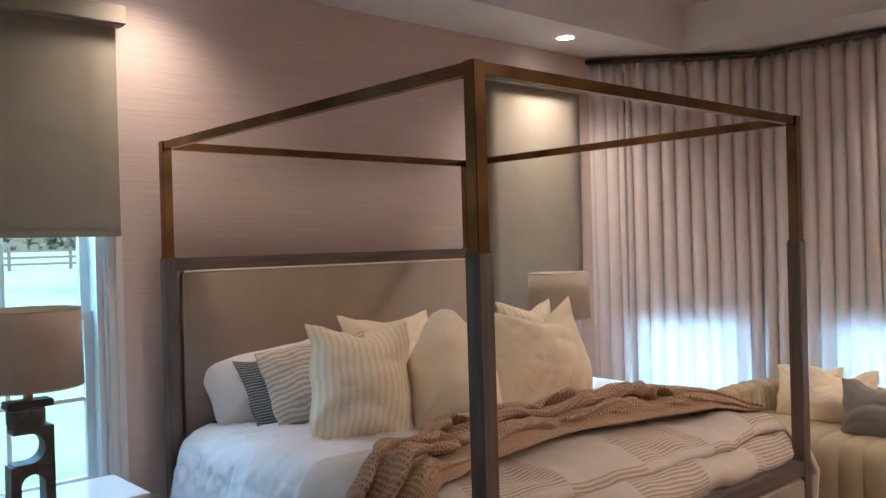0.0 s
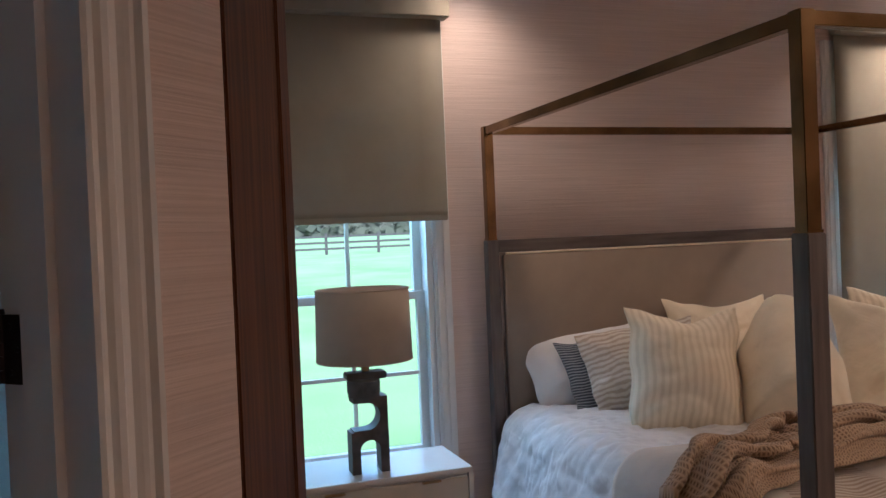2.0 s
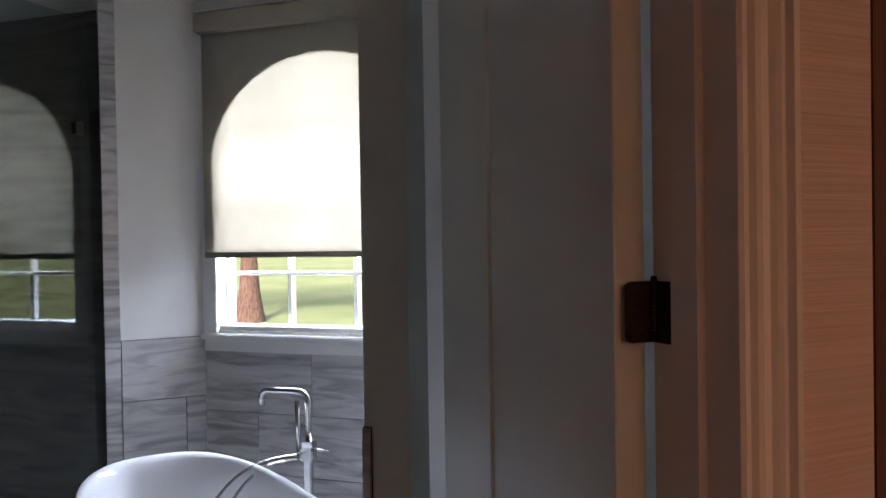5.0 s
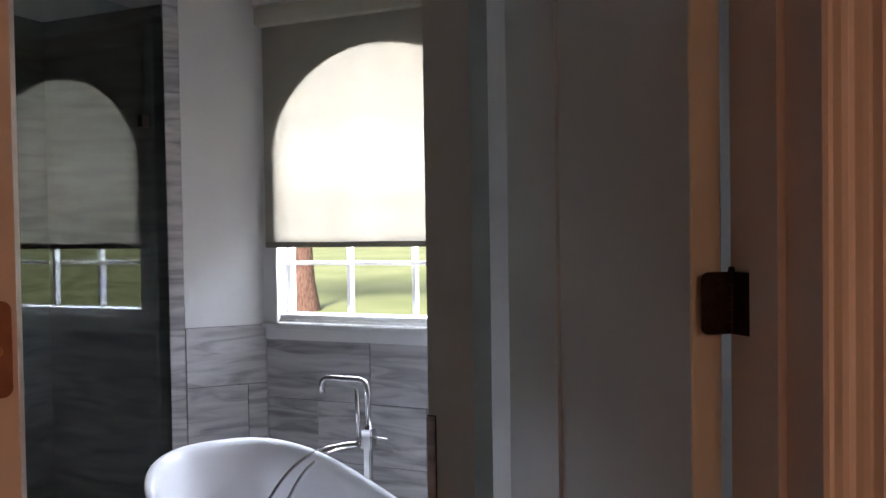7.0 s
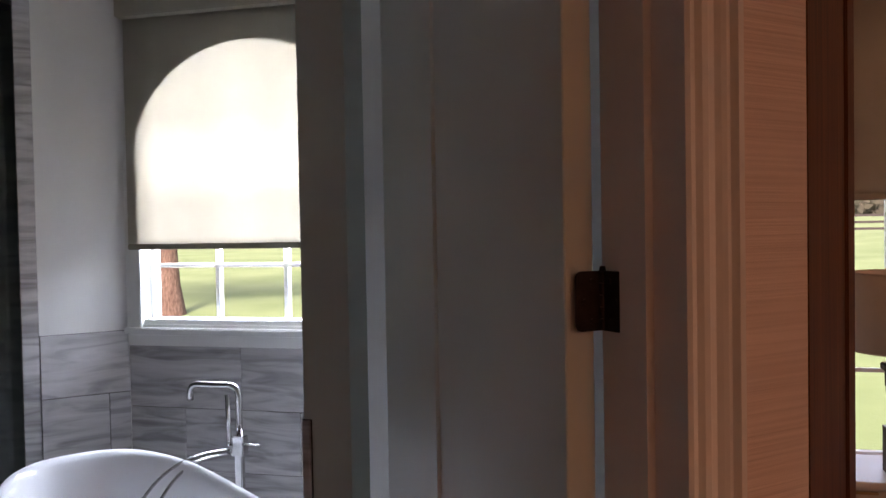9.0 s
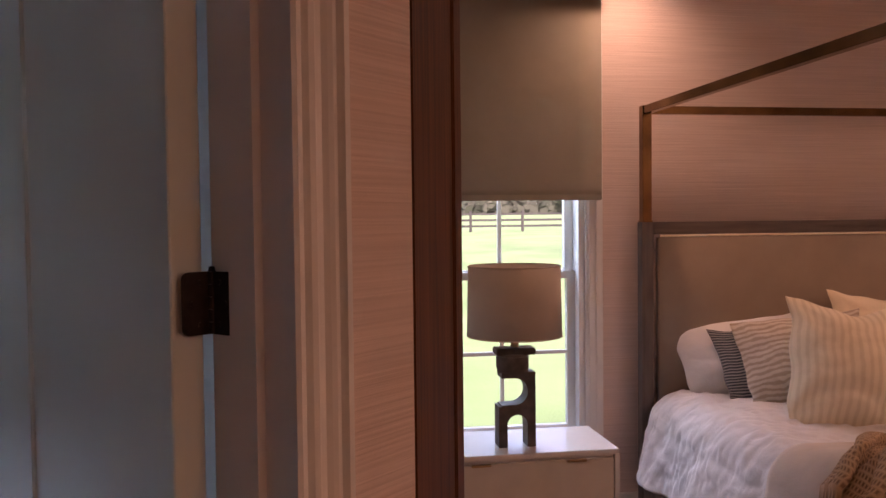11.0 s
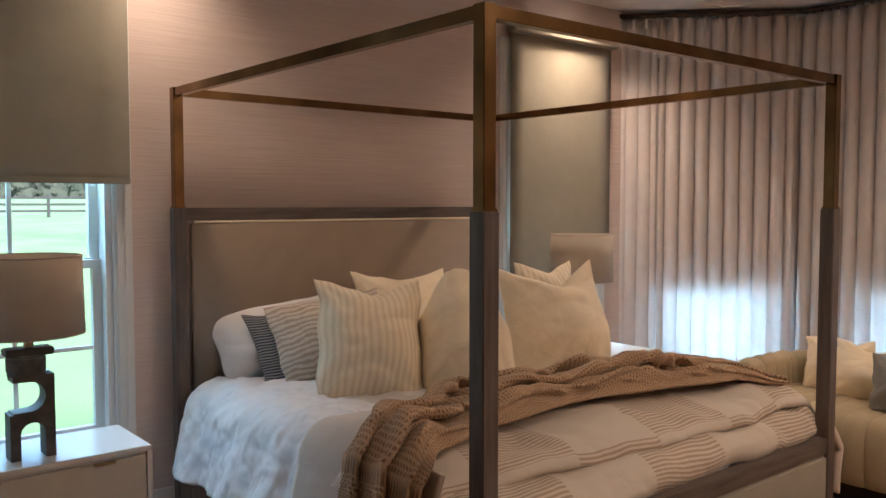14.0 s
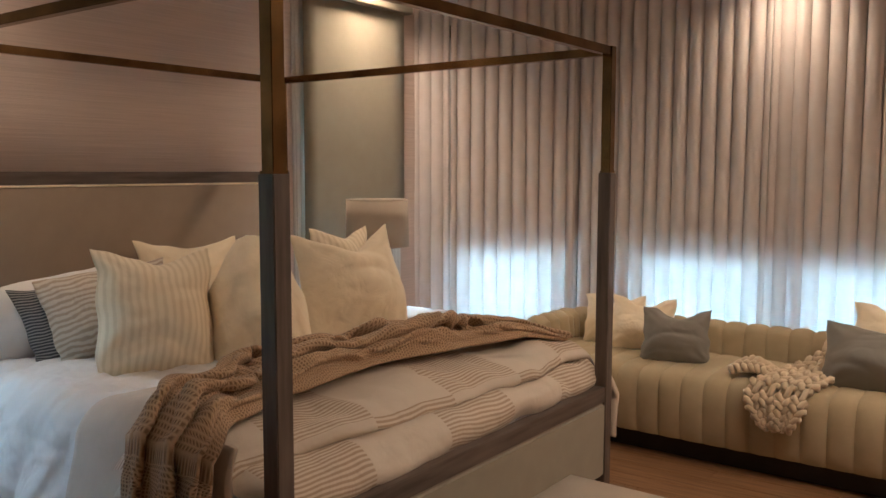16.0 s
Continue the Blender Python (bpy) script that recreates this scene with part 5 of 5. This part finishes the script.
tiles("wainscot_1", pose(0, BATH_Y, 0), -2.48, -0.83, 0.965, 0.61, 0.305, "marble tile wainscot below the bathroom window")
tiles("wainscot_2", SLANT_BATH, 0.0, 0.405, 1.04, 0.61, 0.305, "marble tile wainscot on the slanted wall")
tiles("wainscot_3", pose(-0.701, 1.898, 0), -0.004, 0.018, 1.09, 0.3, 0.305, "marble tile edge on the partition")


def shower_glass():
    g = thing("shower_screen", pose(-2.855, 3.45, 0, 0, 0, 90), "frameless glass shower screen reflecting the window", "shower screen")
    bm = bmesh.new()
    box(bm, -2.3, 0.03, -0.005, 0.005, 0.02, 2.60, bevel=0.001, seg=1)
    part("glass_panel", bm, M_SHOWER, g).visible_shadow = False
    for z in (0.35, 2.07):
        bm = bmesh.new()
        box(bm, -0.16, -0.11, -0.018, 0.018, z - 0.03, z + 0.03, bevel=0.003)
        part("clip", bm, M_BRONZE, g, "dark metal glass clip")


shower_glass()


def bathtub():
    t = thing("bathtub", pose(-1.6, 2.53, 0, 0, 0, -38) @ Matrix.Diagonal((0.91, 0.91, 1.0, 1)), "white freestanding oval bathtub by the window", "bathtub")
    rings = [(0.72, 0.30, 0.0), (0.72, 0.30, 0.04), (0.70, 0.31, 0.15), (0.715, 0.335, 0.3), (0.755, 0.37, 0.45), (0.805, 0.40, 0.55), (0.84, 0.415, 0.585), (0.845, 0.42, 0.60), (0.835, 0.412, 0.608),
             (0.80, 0.39, 0.603), (0.775, 0.37, 0.575), (0.73, 0.335, 0.45), (0.68, 0.30, 0.3), (0.62, 0.27, 0.19), (0.5, 0.22, 0.155), (0.2, 0.09, 0.15)]
    bm = bmesh.new()
    n = 64
    prev = None
    for a, b, z in rings:
        ring = []
        for k in range(n):
            th = 2 * math.pi * k / n
            c, s = math.cos(th), math.sin(th)
            ex = 0.76
            x = a * math.copysign(abs(c) ** ex, c)
            y = b * math.copysign(abs(s) ** ex, s)
            lift = 0.035 * (x / 0.84) ** 2 * min(1, z / 0.5) if z > 0.3 else 0
            ring.append(bm.verts.new((x, y, z + lift)))
        if prev:
            for k in range(n):
                bm.faces.new((prev[k], prev[(k + 1) % n], ring[(k + 1) % n], ring[k]))
        prev = ring
    bm.faces.new(prev)
    part("shell", bm, M_TUB, t, smooth=True, sub=1)
    bm = bmesh.new()
    cyl(bm, 0.035, 0.035, 0.158, 0.164, x=0, y=0, seg=24)
    part("drain", bm, M_CHROME, t, "round metal drain")
    bm = bmesh.new()
    cyl(bm, 0.03, 0.03, -0.006, 0.006, seg=24, m=pose(0.1, 0.345, 0.48, 100, 0, 0))
    part("overflow", bm, M_CHROME, t, "round metal overflow")


bathtub()


def faucet():
    f = thing("tub_filler", pose(-1.61, 3.26, 0) @ Matrix.Diagonal((1, 1, 0.965, 1)), "floor-standing brushed nickel tub filler with hand shower", "faucet")
    bm = bmesh.new()
    cyl(bm, 0.05, 0.05, 0.0, 0.012, seg=28)
    part("base_plate", bm, M_CHROME, f)
    bm = bmesh.new()
    box(bm, -0.016, 0.016, -0.016, 0.016, 0.012, 0.70, bevel=0.004)
    part("column", bm, M_CHROME, f)
    bm = bmesh.new()
    box(bm, -0.028, 0.028, -0.026, 0.026, 0.615, 0.70, bevel=0.004)
    part("valve_body", bm, M_CHROME, f)
    bm = bmesh.new()
    pts = [(0, 0, 0.70), (0, 0, 0.87)] + [(-0.045 + 0.045 * math.cos(a), 0, 0.87 + 0.045 * math.sin(a)) for a in [math.pi / 2 * k / 6 for k in range(1, 7)]]
    pts += [(-0.19, 0, 0.915)] + [(-0.19 - 0.035 * math.sin(a), 0, 0.88 + 0.035 * math.cos(a)) for a in [math.pi / 2 * k / 6 for k in range(1, 7)]] + [(-0.225, 0, 0.845)]
    tube(bm, pts, 0.014, 14)
    part("spout", bm, M_CHROME, f, smooth=True)
    bm = bmesh.new()
    tube(bm, [(-0.03, -0.03, 0.66), (-0.035, -0.03, 0.88)], 0.010, 12)
    part("hand_shower", bm, M_CHROME, f, "slim hand shower wand", smooth=True)
    bm = bmesh.new()
    tube(bm, [(0.02, -0.02, 0.668), (0.06, -0.03, 0.672), (0.11, -0.03, 0.668)], 0.0055, 10)
    part("lever", bm, M_CHROME, f, smooth=True)
    for k, sh in enumerate((0.0, 0.05)):
        bm = bmesh.new()
        pts = []
        for i in range(25):
            a = i / 24
            pts.append((-0.03 - (0.20 - 1.6 * sh) * a - 0.03 * math.sin(a * 3.1), -0.03 - 0.40 * a, 0.645 - sh * 0.3 - 0.09 * a - 0.10 * a ** 3 + 0.035 * math.sin(a * 3.1)))
        tube(bm, pts, 0.0065, 10)
        part("hose", bm, M_CHROME, f, "flexible metal hose", smooth=True)


faucet()

# ---------------------------------------------------------------- outdoors
def lawn_height(y):
    """The lawn rises gently away from the house."""
    return -0.45 + 0.02 * max(0.0, y - 14)


bm = bmesh.new()
grid(bm, 40, 60, lambda u, v: (-400 + 800 * u, 4.6 + 600 * v ** 2, lawn_height(4.6 + 600 * v ** 2) + wob(u * 20, v * 20, 0, 1, 0.25 * v)))
tagged(solid("ground", bm, M_GRASS, True), "bright green spring lawn", "lawn", kind="structure")
bm = bmesh.new()
grid(bm, 4, 4, lambda u, v: (6.9 + 300 * u, -200 + 204.5 * v, -0.45))
tagged(solid("ground_side", bm, M_GRASS, True), "green lawn beside the house", "lawn", kind="structure")


def tree(x, y, h, r, seed):
    t = thing("tree", pose(x, y, lawn_height(y) - 0.05), "broad tree on the lawn with rough brown bark", "tree", "trees on the lawn")
    rnd = random.Random(seed)
    bm = bmesh.new()
    rings = []
    for k in range(9):
        z = h * 0.55 * k / 8
        rr = r * (1.9 if k == 0 else 1.15 if k == 1 else 1 - 0.05 * k)
        rings.append([bm.verts.new((rr * math.cos(a) * rnd.uniform(0.88, 1.12), rr * math.sin(a) * rnd.uniform(0.88, 1.12), z)) for a in [2 * math.pi * q / 14 for q in range(14)]])
    for a, b in zip(rings, rings[1:]):
        for q in range(14):
            bm.faces.new((a[q], a[(q + 1) % 14], b[(q + 1) % 14], b[q]))
    part("trunk", bm, M_BARK, t, smooth=True)
    bm = bmesh.new()
    tips = []
    for k in range(9):
        a = 2 * math.pi * k / 9 + rnd.uniform(-0.3, 0.3)
        z0 = h * rnd.uniform(0.38, 0.55)
        ln = h * rnd.uniform(0.25, 0.4)
        p = [(0, 0, z0), (ln * 0.4 * math.cos(a), ln * 0.4 * math.sin(a), z0 + ln * 0.35), (ln * math.cos(a), ln * math.sin(a), z0 + ln * 0.7)]
        tube(bm, p, r * 0.28, 6)
        tips.append(Vector(p[2]))
        tips.append(Vector(p[1]))
    part("limbs", bm, M_BARK, t, smooth=True)
    vs, fs = [], []
    for k in range(2600):
        c = rnd.choice(tips) + Vector((rnd.gauss(0, h * 0.08), rnd.gauss(0, h * 0.08), rnd.gauss(0.6, h * 0.07)))
        s = rnd.uniform(0.08, 0.2)
        d1 = Vector((rnd.uniform(-1, 1), rnd.uniform(-1, 1), rnd.uniform(-1, 1))).normalized()
        d2 = d1.orthogonal().normalized()
        i = len(vs)
        vs += [c - d1 * s, c + d2 * s * 0.5, c + d1 * s, c - d2 * s * 0.5]
        fs.append((i, i + 1, i + 2, i + 3))
    me = bpy.data.meshes.new("crown")
    me.from_pydata(vs, [], fs)
    me.materials.append(M_LEAF)
    c = new("crown", me)
    c.parent = t
    tagged(c, "loose green spring foliage", kind="stuff")


tree(-10.9, 17.2, 11.0, 0.21, 3)
tree(2.1, 24.0, 10.0, 0.30, 4)
tree(16.0, 30.0, 11.0, 0.32, 5)


def fence():
    f = thing("paddock_fence", pose(0, 62, lawn_height(62)), "dark post-and-rail paddock fence far across the lawn", "fence")
    for k in range(33):
        bm = bmesh.new()
        box(bm, -40 + k * 4 - 0.09, -40 + k * 4 + 0.09, -0.09, 0.09, 0, 1.6)
        part("post", bm, M_FENCE, f)
    for z in (0.45, 0.9, 1.35):
        bm = bmesh.new()
        box(bm, -40, 88, -0.12, -0.09, z - 0.08, z + 0.08)
        part("rail", bm, M_FENCE, f)


fence()


def far_woods():
    rnd = random.Random(9)
    vs, fs = [], []
    for k in range(9000):
        x = rnd.uniform(-160, 200)
        top = 3.4 + 1.6 * noise.noise(Vector((x * 0.06, 0, 0)))
        c = Vector((x, 150 + rnd.uniform(0, 25), lawn_height(150) - 0.3 + (top + 1.5) * rnd.random() ** 1.4))
        s = rnd.uniform(0.5, 1.5)
        d1 = Vector((rnd.uniform(-1, 1), rnd.uniform(-0.4, 0.4), rnd.uniform(-1, 1))).normalized()
        d2 = d1.cross(Vector((0, 1, 0))).normalized()
        i = len(vs)
        vs += [c - d1 * s, c + d2 * s * 0.6, c + d1 * s, c - d2 * s * 0.6]
        fs.append((i, i + 1, i + 2, i + 3))
    me = bpy.data.meshes.new("far_woods")
    me.from_pydata(vs, [], fs)
    me.materials.append(M_FARWOOD)
    tagged(new("far_woods", me), "distant line of trees beyond the paddock", "woods", kind="stuff")


far_woods()

# ---------------------------------------------------------------- floor planks
fl = struct("floor", M_SUBFLOOR, (-3.9, 7.2, -3, 4.3, -0.0119, -0.010), label="warm oak plank floor", category="floor")
PW, PL = 0.148, 1.5
plank_mesh = {}
for i in range(-26, 46):
    x = 0.36 + i * PW
    # west of the bedroom the planks stop at the slanted wall, elsewhere at the outer walls
    end = 4.28 if x + PW > 0.5 else x + 1.03
    y = -3.0
    cut = -3.0 + (i * 0.617) % 1.0 * PL
    while y < end - 0.02:
        y1 = min(cut if cut > y + 0.02 else cut + PL, end)
        size = round(y1 - y, 3)
        if size not in plank_mesh:
            bm = bmesh.new()
            box(bm, 0.0012, PW - 0.0012, 0.001, size - 0.001, -0.0099, 0.0, bevel=0.0012, seg=1)
            o = solid("plank", bm, M_OAK)
            plank_mesh[size] = o.data
        else:
            o = new("plank", plank_mesh[size])
        o.parent = fl
        o.matrix_basis = pose(x, y, 0)
        y = y1
        cut = y1 + PL
struct("floor_border", M_OAK, (-5.4, 0.24, -0.125, -0.002, -0.0099, 0.004), m=DIAG, label="oak border board along the slanted wall", category="floor", bevel=0.001)
